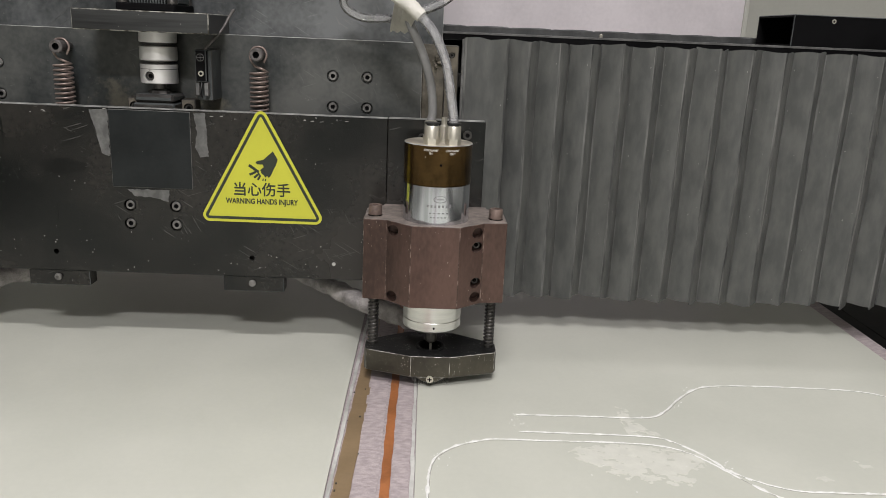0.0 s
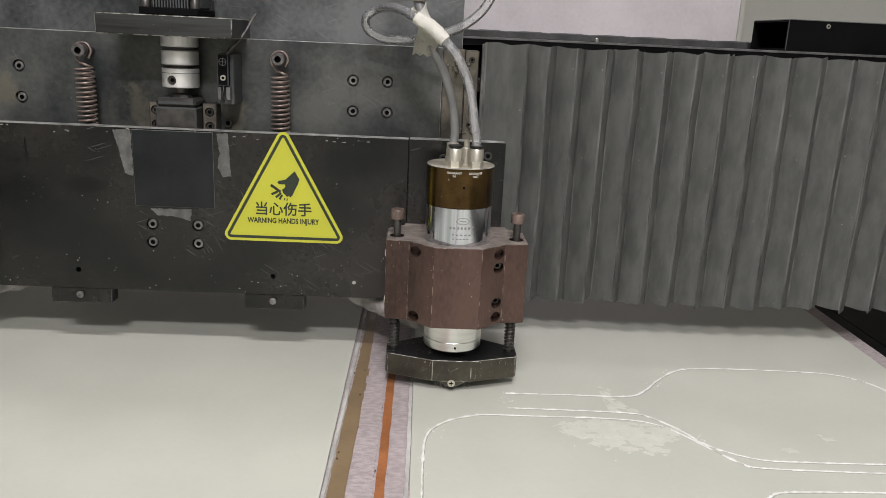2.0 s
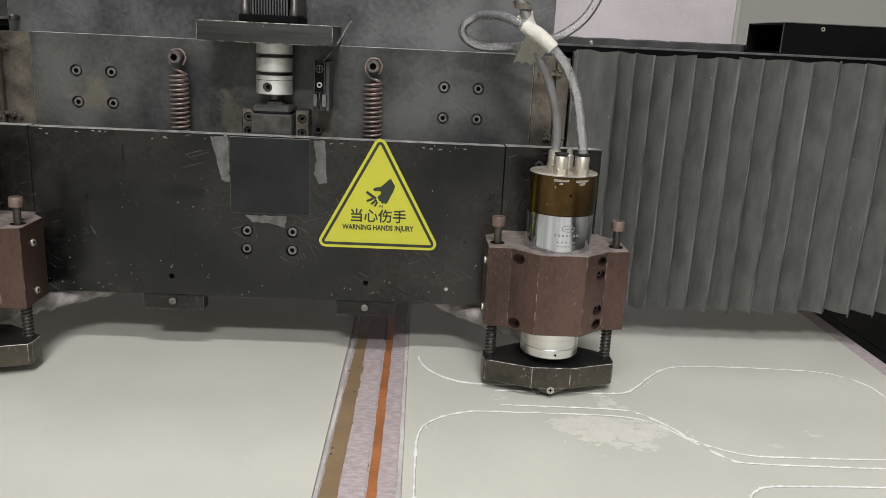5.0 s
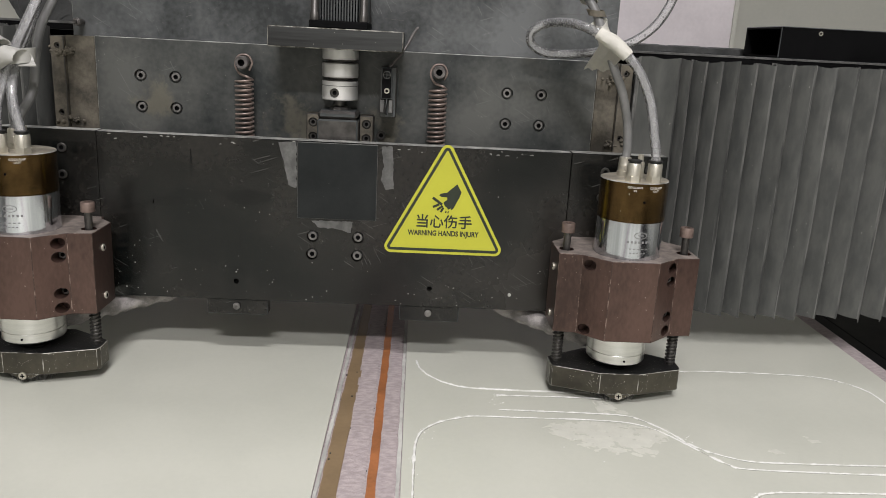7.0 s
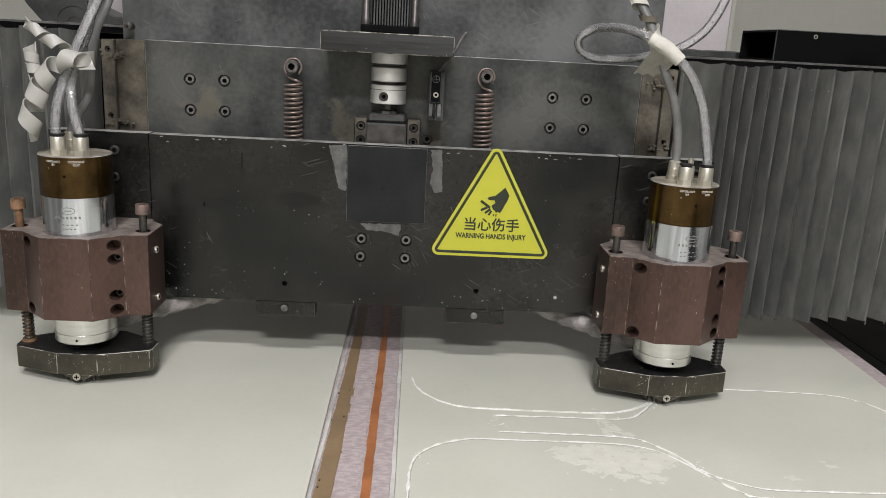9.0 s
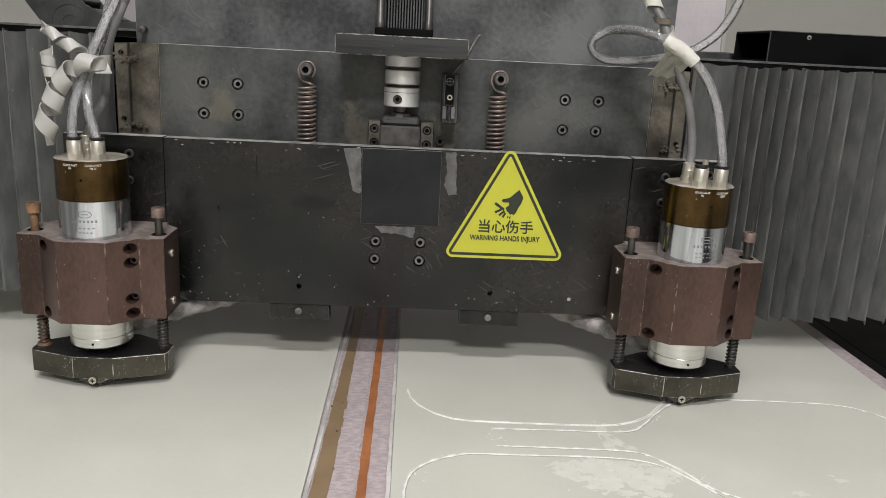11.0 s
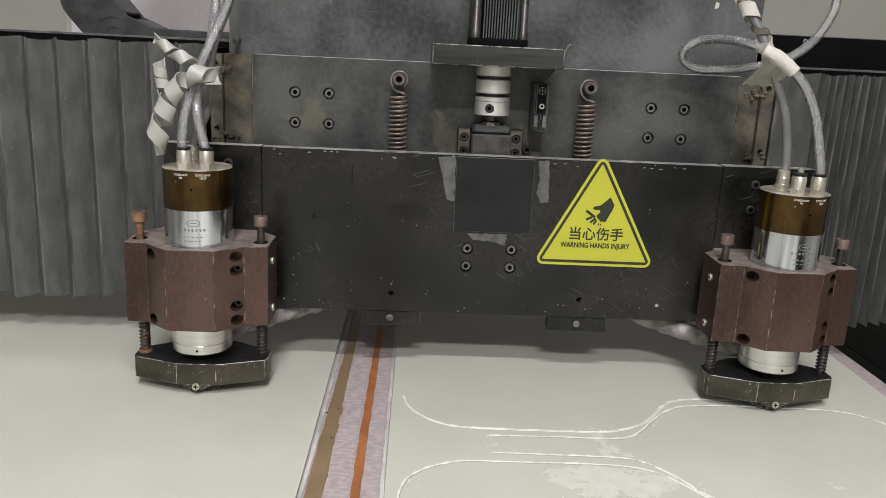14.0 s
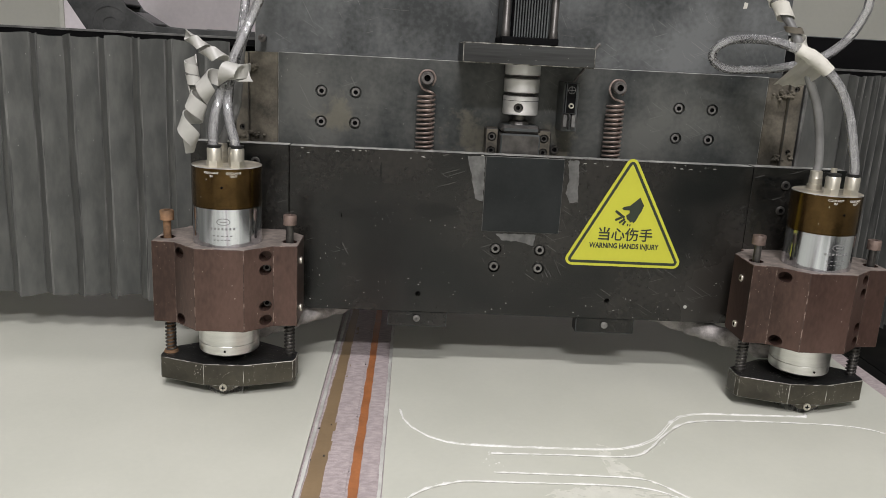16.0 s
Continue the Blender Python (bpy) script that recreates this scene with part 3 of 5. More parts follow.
def key_bellows():
    for t, panels, count, fixed, moving, side in BELLOWS:
        rows = [[] for _ in panels]
        for when in MOVE_T:
            edge = moving + travel(when)
            wide, narrow = WIDE[side], NARROW[side]
            widths = fold_widths(abs(fixed - edge), count, 0.0075, 6.0)
            sign, x = (1 if fixed > edge else -1), edge
            for i, w in enumerate(widths):
                # a wide and a narrow panel over each fold's width
                w = max(w, 0.0062)
                # stretched folds stand as triangles; packed ones share their width evenly
                u = min(1.0, max(0.0, (w - 0.016) / 0.016))
                u = u * u * (3 - 2 * u)
                wt = max(w, wide - narrow + 0.002)
                a0 = u * math.acos(min(0.995, (wt * wt + wide ** 2 - narrow ** 2) / (2 * wt * wide))) + (1 - u) * math.acos(min(0.995, 0.5 * w / wide))
                a1 = u * math.acos(min(0.995, (wt * wt + narrow ** 2 - wide ** 2) / (2 * wt * narrow))) + (1 - u) * math.acos(min(0.995, 0.5 * w / narrow))
                c0, c1 = math.cos(a0), math.cos(a1)
                rows[2 * i].append((when, pose(x + sign * wide * c0 / 2 - BASE[t].x, 0, 0, 0, 0, -math.degrees(a0) * sign)))
                rows[2 * i + 1].append((when, pose(x + sign * (w - narrow * c1 / 2) - BASE[t].x, 0, 0, 0, 0, math.degrees(a1) * sign)))
                x += sign * w
        for ob, r in zip(panels, rows):
            walk(ob, r)


# ---- table and boards ----
AX = -0.07   # the spindles stand this far before the head plate


def table():
    t = thing("moving_table", (0.45, 0.1, -0.075), "moving machine table with mauve fibre backing board", "machine table", "table")
    part("table_plate", box(-0.50, 1.215, -1.32, 0.95, -0.075, -0.018, 0.003, False), DEEP, t)
    part("backing_board", box(-0.47, 1.168, -1.30, 0.93, -0.018, -0.0045, 0.001, False), PINK, t, "mauve fibrous backing board")
    # strips of tape in the gap between the boards
    rnd = random.Random(4)

    def strip(name, x0, x1, slope, mat, label, top):
        b = bmesh.new()
        rows = []
        for i in range(121):
            y = -0.75 + 1.65 * i / 120
            e0, e1 = rnd.uniform(-1, 1) * 0.0006, rnd.uniform(-1, 1) * 0.0006
            dx = slope * (y + 0.3)
            rows.append([b.verts.new((x0 + dx + e0, y, top)), b.verts.new((x1 + dx + e1, y, top + rnd.uniform(0, 0.0003))),
                         b.verts.new((x1 + dx + e1, y, -0.0048)), b.verts.new((x0 + dx + e0, y, -0.0048))])
        for p, q in zip(rows, rows[1:]):
            for k in range(4):
                b.faces.new((p[k], p[(k + 1) % 4], q[(k + 1) % 4], q[k]))
        b.faces.new(rows[0])
        b.faces.new(rows[-1][::-1])
        return part(name, b, mat, t, label)
    strip("tan_tape", 0.3865, 0.4045, 0.012, TAN, "strip of tan adhesive tape", -0.0036)
    strip("fibre_strip", 0.4055, 0.4295, 0.0, PINK, "raised mauve fibre strip", -0.0034)
    strip("orange_tape", 0.4320, 0.4415, 0.003, ORANGE, "strip of orange-brown tape", -0.0034)
    strip("fibre_strip", 0.4432, 0.4600, 0.0, PINK, "raised mauve fibre strip", -0.0034)
    strip("film_edge", 0.3815, 0.3852, 0.006, LAYER, "frayed pale film edge", -0.0030)
    strip("film_edge", 0.4612, 0.4650, 0.001, LAYER, "frayed pale film edge", -0.0030)
    specks = None
    for _ in range(13):
        x, y, s = rnd.choice((0.389, 0.401, 0.4055, 0.4305, 0.4425, 0.4615)) + rnd.uniform(-1, 1) * 0.001, rnd.uniform(-0.36, 0.2), rnd.uniform(0.0004, 0.0012)
        specks = box(x - s, x + s * 0.6, y - s, y + s, -0.0036, -0.0026, 0, bm=specks)
    tagged(part("dirt_specks", specks, STEEL, t, "dark crumbs of dirt"), kind="stuff")


def sheet_stack(name, x0, x1, label):
    s = thing(name, ((x0 + x1) / 2, 0.1, -0.0044), label, "board", "table", "boards on the table")
    # the sheets run on unseen towards -y so the spindles mirror bright board
    for k, (lo, hi) in enumerate(((-0.0044, -0.0031), (-0.0029, -0.0016))):
        part("lower_sheet", box(x0 + 0.0008 - 0.0007 * k, x1 - 0.0006, -1.285, 0.88, lo, hi, 0), LAYER, s)
    part("top_sheet", box(x0, x1, -1.285, 0.88, -0.0014, 0.0, 0.0003), [BOARD, LAYER], s)
    return s


def burr_path(points, name, parent, seed, r=0.00145, label="white burr along a routed cut"):
    rnd = random.Random(seed)
    pts = smooth_path([(x, y, 0.0002) for x, y in points], 10)
    fine = []
    for a, b in zip(pts, pts[1:]):
        n = max(1, int((b - a).length / 0.003))
        fine += [a.lerp(b, i / n) for i in range(n)]
    fine.append(pts[-1])
    jit = [p + Vector((rnd.uniform(-1, 1) * 0.0003, rnd.uniform(-1, 1) * 0.0003, 0)) for p in fine]
    # a torn white lip, a cut line with shade coloured in, fine crumbs beside
    random.seed(seed)
    if r > 0.0008:
        part(name, sweep(jit, lambda u: r * max(0.25, 0.8 + 1.5 * noise.noise((u * 60, seed, 0)) + rnd.uniform(-0.3, 0.3)), 6, squash=0.42), BURR, parent, label)
        flat = [p + Vector((0.0012, -0.0022, 0.0)) for p in fine]
        part("cut_line", sweep(flat, 0.0006, 4, squash=0.5), SLOT, parent)
    verts, faces = [], []
    for p in fine:
        for _ in range(rnd.choice((0, 0, 1, 1, 2, 4)) if noise.noise((p.x * 30, p.y * 30, seed)) > -0.25 else 0):
            q, x, y = rnd.uniform(0.0002, 0.00065), p.x + rnd.gauss(0, 0.0019), p.y + rnd.gauss(0, 0.0019)
            k = len(verts)
            verts += [(x - q, y - q, 0.0), (x + q, y - q * 0.6, 0.0), (x + q * 0.2, y + q, 0.0), (x, y, q * 1.3)]
            faces += [(k, k + 1, k + 3), (k + 1, k + 2, k + 3), (k + 2, k, k + 3)]
    me = bpy.data.meshes.new("tmp")
    me.from_pydata(verts, [], faces)
    b = bmesh.new()
    b.from_mesh(me)
    bpy.data.meshes.remove(me)
    tagged(part("crumbs", b, BURR, parent, "fine white dust along the cut"), kind="stuff")


def flake(outline, name, parent, seed, mat, top=0.0003, ragged=0.0040, holes=0.58):
    """A thin torn film: ragged rim, gaps and stray islands, made of small cells."""
    xs, ys = [p[0] for p in outline], [p[1] for p in outline]
    step = 0.0010

    def depth(x, y):
        """Distance from the rim, positive inside."""
        inside, near = False, 9.0
        for (ax, ay), (bx, by) in zip(outline, outline[1:] + outline[:1]):
            if (ay > y) != (by > y) and x < (bx - ax) * (y - ay) / (by - ay) + ax:
                inside = not inside
            u = max(0, min(1, ((x - ax) * (bx - ax) + (y - ay) * (by - ay)) / ((bx - ax) ** 2 + (by - ay) ** 2)))
            near = min(near, math.hypot(ax + u * (bx - ax) - x, ay + u * (by - ay) - y))
        return near if inside else -near
    b, made = bmesh.new(), {}

    def vert(i, k):
        if (i, k) not in made:
            made[i, k] = b.verts.new((x0 + i * step, y0 + k * step, top))
        return made[i, k]
    x0, y0 = min(xs) - 0.006, min(ys) - 0.006
    for i in range(int((max(xs) - x0 + 0.006) / step)):
        for k in range(int((max(ys) - y0 + 0.006) / step)):
            x, y = x0 + (i + 0.5) * step, y0 + (k + 0.5) * step
            d = depth(x, y)
            tear = noise.fractal((x * 90, y * 130, seed), 0.8, 2.1, 4)
            gap = noise.noise((x * 70, y * 110, seed + 5)) + 0.5 * noise.noise((x * 210, y * 260, seed))
            if d + tear * ragged > 0 and gap > -1.0 + holes * (1.6 if d < 0.006 else 1.0):
                b.faces.new((vert(i, k), vert(i + 1, k), vert(i + 1, k + 1), vert(i, k + 1)))
    r = bmesh.ops.extrude_face_region(b, geom=b.faces[:])
    bmesh.ops.translate(b, verts=[v for v in r["geom"] if isinstance(v, bmesh.types.BMVert)], vec=(0, 0, -0.0005))
    return part(name, b, mat, parent)


CUTS = []


def boards():
    sheet_stack("board", -0.42, 0.3805, "plain sage-grey board sheets stacked flat on the table")
    r = sheet_stack("board", 0.466, 1.135, "sage-grey board sheets with routed curved cut lines")
    burr_path([(0.582, -0.127), (0.654, -0.126), (0.735, -0.125), (0.764, -0.105), (0.785, -0.078), (0.817, -0.045), (0.847, -0.032), (0.905, -0.028),
               (0.998, -0.030), (1.043, -0.036), (1.071, -0.052), (1.090, -0.078), (1.094, -0.12), (1.094, -0.20), (1.085, -0.245), (1.05, -0.270), (0.969, -0.274)], "cut_burr", r, 1)
    burr_path([(0.581, -0.167), (0.647, -0.168), (0.727, -0.171), (0.752, -0.183), (0.776, -0.210), (0.793, -0.239), (0.816, -0.259), (0.847, -0.272),
               (0.883, -0.274), (0.969, -0.274)], "cut_burr", r, 2)
    burr_path([(0.582, -0.127), (0.579, -0.146), (0.581, -0.167)], "cut_burr", r, 3, 0.0006)
    burr_path([(0.478, -0.45), (0.478, -0.34), (0.479, -0.284), (0.481, -0.250), (0.489, -0.224), (0.509, -0.203), (0.533, -0.191), (0.553, -0.186), (0.604, -0.186), (0.684, -0.186),
               (0.730, -0.190), (0.758, -0.203), (0.781, -0.228), (0.799, -0.254), (0.820, -0.280), (0.843, -0.289), (0.958, -0.292), (1.1, -0.292)], "cut_burr", r, 5)
    burr_path([(0.80, -0.40), (0.814, -0.357), (0.825, -0.343), (0.840, -0.335), (0.880, -0.332), (0.963, -0.330), (1.1, -0.330)], "cut_burr", r, 6)
    flake([(0.703, -0.097), (0.718, -0.106), (0.715, -0.128), (0.731, -0.155), (0.742, -0.167), (0.704, -0.166), (0.702, -0.130)], "tape_residue", r, 7, RESIDUE, ragged=0.0025)
    flake([(0.626, -0.211), (0.642, -0.198), (0.684, -0.189), (0.722, -0.195), (0.772, -0.202), (0.782, -0.213), (0.770, -0.229), (0.753, -0.245), (0.743, -0.271),
           (0.724, -0.268), (0.716, -0.257), (0.703, -0.265), (0.688, -0.252), (0.682, -0.261), (0.663, -0.248), (0.654, -0.236), (0.637, -0.224)], "tape_residue", r, 8, RESIDUE)
    flake([(0.938, -0.212), (0.951, -0.213), (0.953, -0.224), (0.939, -0.229)], "tape_residue", r, 9, RESIDUE, ragged=0.0025)
    flake([(0.876, -0.246), (0.890, -0.243), (0.896, -0.252), (0.880, -0.255)], "tape_residue", r, 10, RESIDUE, ragged=0.0025)
    # chips thrown up along the cuts
    rnd = random.Random(12)
    chips = None
    for cx, cy, n, s in ((0.812, -0.048, 9, 0.005), (0.775, -0.092, 8, 0.006), (0.735, -0.127, 5, 0.004), (0.79, -0.232, 8, 0.006), (0.58, -0.15, 8, 0.006), (0.49, -0.24, 6, 0.008), (0.70, -0.22, 6, 0.03)):
        for _ in range(n):
            x, y, q = cx + rnd.gauss(0, s), cy + rnd.gauss(0, s), rnd.uniform(0.0003, 0.0008)
            chips = box(x - q, x + q, y - q * 0.7, y + q * 0.7, -0.0002, q * 0.9, 0, bm=chips)
    tagged(part("chips", chips, BURR, r, "white cutting crumbs"), kind="stuff")
    # the cut being made: short lips of burr that the cutter turns up as it goes by
    last, made = None, 0
    for k in range(0, 3101):
        when = 0.5 + k * 0.005
        p = Vector((0.4935 + travel(when), AX - feed(when), 0))
        if last is None:
            last = (p, when)
        elif (p - last[0]).length > 0.0075:
            a, b = last[0], p
            mid = (a + b) / 2
            rr = random.Random(500 + made)
            pts = [a - mid + (b - a) * u + Vector((0, rr.uniform(-1, 1) * 0.0003, 0.0002)) for u in (-0.05, 0.2, 0.45, 0.7, 0.9, 1.05)]
            bm = sweep(pts, lambda u: 0.00145 * max(0.25, 0.8 + 1.3 * noise.noise((made * 0.7 + u, 3.3, 0)) + rr.uniform(-0.2, 0.2)), 6, squash=0.42)
            bm = join(bm, sweep([q + Vector((0.0012, -0.0022, -0.0002)) for q in pts], 0.0006, 4, squash=0.5))
            ob = part("fresh_burr", bm, BURR)
            ob.parent = r
            CUTS.append((ob, mid - BASE[r], (when + last[1]) / 2))
            last = (p, when)
            made += 1


table()
boards()


def key_cuts():
    for ob, at, when in CUTS:
        down, up = pose(at.x, at.y, at.z - 0.0024), pose(at.x, at.y, at.z)
        when = max(when, 0.62)
        walk(ob, [(0.0, down), (when - 0.05, down), (when + 0.05, up), (16.0, up)] if when < 15.9 else [(0.0, down), (16.0, down)])


# ---- carriage ----
def mid_plate():
    t = thing("carriage_plate", (0.13, 0.0844, 0.29), "worn grey-black steel carriage plate with socket screws and greasy ends", "machine plate", "carriage")
    holes = [(x, 0.0844, z) for x in (-0.1413, -0.0952, 0.3500, 0.3965) for z in (0.3632, 0.3220)]
    body = carve(box(-0.199, 0.470, 0.0844, 0.1024, 0.20, 0.4115, 0.0006), bores(holes, 0.0082, 0.0075))
    part("plate", top_edge(body, 0.4100), [MIDPLATE, EDGE], t)
    for x, y, z in holes:
        part("socket_screw", bolt_head((x, y + 0.0008, z), r=0.0060, h=0.0060), SCREW, t)
    for side, x0, x1 in ((-1, -0.2555, -0.2375), (1, 0.500, 0.5185)):
        a, b = (x1, -0.1995) if side < 0 else (0.4705, x0)
        part("end_block", box(a, b, 0.0858, 0.125, 0.20, 0.4105, 0.001, False), DUST, t, "end block caked in brown grease and dust")
        slot = carve(box(x0, x1, 0.080, 0.125, 0.22, 0.4095, 0.001), bores([((x0 + x1) / 2, 0.080, z) for z in (0.310, 0.397)], 0.004, 0.01))
        strip = part("wiper_strip", slot, [DUST, STEEL], t, "dusty wiper strip")
        for z in (0.310, 0.397):
            part("screw", bolt_head(((x0 + x1) / 2, 0.083, z), r=0.0034, h=0.004), STEEL, strip)
        rnd = random.Random(20 + side)
        lump = None
        for _ in range(60):
            x = (x0 if side > 0 else x1) + rnd.gauss(0, 0.009)
            z = rnd.choice((0.391, 0.388, 0.302)) + rnd.gauss(0, 0.0025)
            q = rnd.uniform(0.0012, 0.0036)
            lump = lathe([(0, -q), (q * 0.8, -q * 0.5), (q, 0), (q * 0.7, q * 0.5), (0, q)], (x, 0.082 + rnd.gauss(0, 0.002), z), "z", 6, lump)
        tagged(part("grease_smear", lump, DUST, t, "lumps of dirty grease"), kind="stuff")


def upper_plate():
    t = thing("motor_plate", (0.13, 0.104, 0.40), "scratched grey-black steel plate carrying the servo motor", "machine plate", "carriage")
    part("plate", box(-0.2335, 0.4965, 0.104, 0.124, 0.395, 0.95, 0.0006), [UPPER, EDGE], t)
    n = part("grease_nipple", lathe([(0, 0), (0.004, 0), (0.004, 0.012), (0.0052, 0.013), (0.0052, 0.019), (0.002, 0.021), (0.002, 0.026), (0, 0.026)], (-0.221, 0.104, 0.428), "y", 12), SCREWDARK, t)
    rnd = random.Random(3)
    for _ in range(34):
        x, z, a, l = rnd.uniform(-0.21, 0.47), rnd.uniform(0.42, 0.52), rnd.uniform(-0.6, 0.9), rnd.uniform(0.01, 0.06)
        dx, dz = math.cos(a) * l / 2, math.sin(a) * l / 2
        part("scratch", prism([(x - dx, z - dz), (x + dx, z + dz), (x + dx + 0.0003, z + dz + 0.0004), (x - dx + 0.0003, z - dz + 0.0004)], 0.1036, 0.1045, "y"), SCUFF, t)
    for x, z in ((0.428, 0.500),):
        part("paint_chip", prism([(x, z), (x + 0.005, z + 0.001), (x + 0.006, z + 0.008), (x + 0.001, z + 0.009)], 0.1032, 0.1045, "y"), MASKING, t)


def motor():
    t = thing("motor_bracket", (0.125, 0.05, 0.411), "thick black motor bracket plate with rubbed edges", "bracket", "carriage")
    part("shelf", box(0.0425, 0.2085, 0.0, 0.1035, 0.4112, 0.4362, 0.0012), [BRACKET, FOOTEDGE], t)
    m = thing("servo_motor", (0.127, 0.06, 0.4363), "dark ribbed servo motor standing on its bracket", "servo motor", "carriage")
    part("flange", box(0.0905, 0.1635, 0.018, 0.0985, 0.4363, 0.4455, 0.0012, False), DEEP, m)
    body = part("body", box(0.104, 0.150, 0.028, 0.0955, 0.4455, 0.66, 0.002, False), DEEP, m)
    for k in range(13):
        x = 0.106 + k * 0.0035
        part("fin", box(x, x + 0.0016, 0.0245, 0.0285, 0.4455, 0.66), GREYBLACK, body)
    for x in (0.0965, 0.1575):
        for y in (0.027, 0.09):
            part("tie_rod", lathe([(0, 0), (0.0062, 0), (0.0062, 0.008), (0.005, 0.010), (0.005, 0.21), (0, 0.21)], (x, y, 0.4455), "z", 16), STEEL, m, smooth=40)
    for x in (0.0925, 0.149):
        part("side_rib", box(x, x + 0.0125, 0.04, 0.095, 0.4455, 0.66, 0.002, False), GREYBLACK, m)


def coupling():
    t = thing("shaft_coupling", (0.1265, 0.0595, 0.345), "silver aluminium shaft coupling with a clamp screw", "coupling", "carriage")
    c, r = (0.1265, 0.0595, 0.0), 0.0236
    for name, z0, z1 in (("upper_hub", 0.398, 0.412), ("middle_ring", 0.3755, 0.3935), ("lower_hub", 0.3465, 0.371)):
        prof = [(0, z0), (r - 0.001, z0), (r, z0 + 0.001), (r, z1 - 0.001), (r - 0.001, z1), (0, z1)]
        b = lathe(prof, c, "z", 40)
        if name == "lower_hub":
            b = carve(b, lathe([(0, -0.012), (0.0062, -0.012), (0.0062, 0.02), (0, 0.02)], (0.1212, 0.0595 - 0.0236, 0.3560), "y", 20))
        hub = part(name, b, HUB, t, smooth=40)
        if name == "lower_hub":
            part("clamp_screw", bolt_head((0.1212, 0.0405, 0.3560), r=0.0056, h=0.006), STEEL, hub)
            part("clamp_slit", lathe([(r - 0.002, 0.3648), (r + 0.0002, 0.3648), (r + 0.0002, 0.3653), (r - 0.002, 0.3653)], c, "z", 40), DEEP, hub)
    for z0, z1 in ((0.371, 0.3755), (0.3935, 0.398)):
        part("flex_disc", lathe([(0, z0), (0.0225, z0), (0.0225, z0 + 0.001), (0.017, z0 + 0.0015), (0.017, z1 - 0.0015), (0.0225, z1 - 0.001), (0.0225, z1), (0, z1)], c, "z", 32), STEEL, t, smooth=30)
    part("shaft", lathe([(0, 0.333), (0.008, 0.333), (0.008, 0.3465), (0, 0.3465)], c, "z", 20), STEEL, t, smooth=40)
    n = thing("screw_bearing", (0.1265, 0.0595, 0.28), "dusty dark steel screw bearing block with bolted ears", "bearing block", "carriage")
    part("housing", box(0.100, 0.1525, 0.031, 0.0843, 0.28, 0.3225, 0.002), [STEEL, GREYBLACK], n)
    part("cap", box(0.1005, 0.1520, 0.0315, 0.082, 0.3228, 0.3335, 0.0035), [GREYBLACK, STEEL], n)
    part("seal", lathe([(0, 0.3335), (0.015, 0.3335), (0.013, 0.337), (0.009, 0.339), (0, 0.339)], c, "z", 9), STEEL, n)
    for x0, x1 in ((0.0825, 0.0998), (0.1527, 0.1715)):
        ear = carve(box(x0, x1, 0.060, 0.0843, 0.285, 0.3265, 0.0012), bores([((x0 + x1) / 2, 0.060, z) for z in (0.315, 0.296)], 0.0062, 0.006))
        e = part("ear", ear, [DUST, STEEL], n, "dusty bolted ear")
        for z in (0.315, 0.296):
            part("screw", bolt_head(((x0 + x1) / 2, 0.0615, z), r=0.0052, h=0.0044), STEEL, e)
    part("side_screw", bolt_head((0.181, 0.080, 0.299), r=0.0062, h=0.004), STEEL, n)


def sensor():
    t = thing("limit_sensor", (0.188, 0.05, 0.33), "small black limit sensor with a screw and cable on a plate", "sensor", "carriage")
    part("bracket", box(0.180, 0.2005, 0.040, 0.0843, 0.328, 0.392, 0.0008), [GREYBLACK, STEEL], t)
    h = part("housing", box(0.1815, 0.1955, 0.030, 0.0398, 0.352, 0.392, 0.0012), [DEEP, GREYBLACK], t)
    part("target_mark", lathe([(0.0042, 0), (0.0048, 0), (0.0048, 0.0004), (0.0042, 0.0004)], (0.1885, 0.0299, 0.3825), "y", 24), SCUFF, h)
    part("target_mark", box(0.1836, 0.1934, 0.0296, 0.0302, 0.3822, 0.3828), SCUFF, h)
    part("target_mark", box(0.1882, 0.1888, 0.0296, 0.0302, 0.3776, 0.3874), SCUFF, h)
    part("screw", bolt_head((0.189, 0.0278, 0.3625), r=0.0036, h=0.003), NICKEL, h)
    part("lead", sweep(smooth_path([(0.1900, 0.040, 0.390), (0.1960, 0.043, 0.398), (0.2050, 0.050, 0.409), (0.2130, 0.056, 0.421), (0.2190, 0.060, 0.433), (0.2245, 0.060, 0.4415), (0.2265, 0.060, 0.4420)]), 0.0019, 8), SCREWDARK, t, "stiff dark lead with a bent end", 60)
    for x in (0.1800, 0.1912):
        part("prong", box(x, x + 0.0062, 0.032, 0.0395, 0.334, 0.3515, 0.0008), [SCUFF, STEEL], t)
    part("lead", sweep(smooth_path([(0.1885, 0.033, 0.352), (0.189, 0.030, 0.346), (0.187, 0.030, 0.339), (0.1885, 0.034, 0.332)]), 0.0013, 8), RUBBER, t, "", 60)


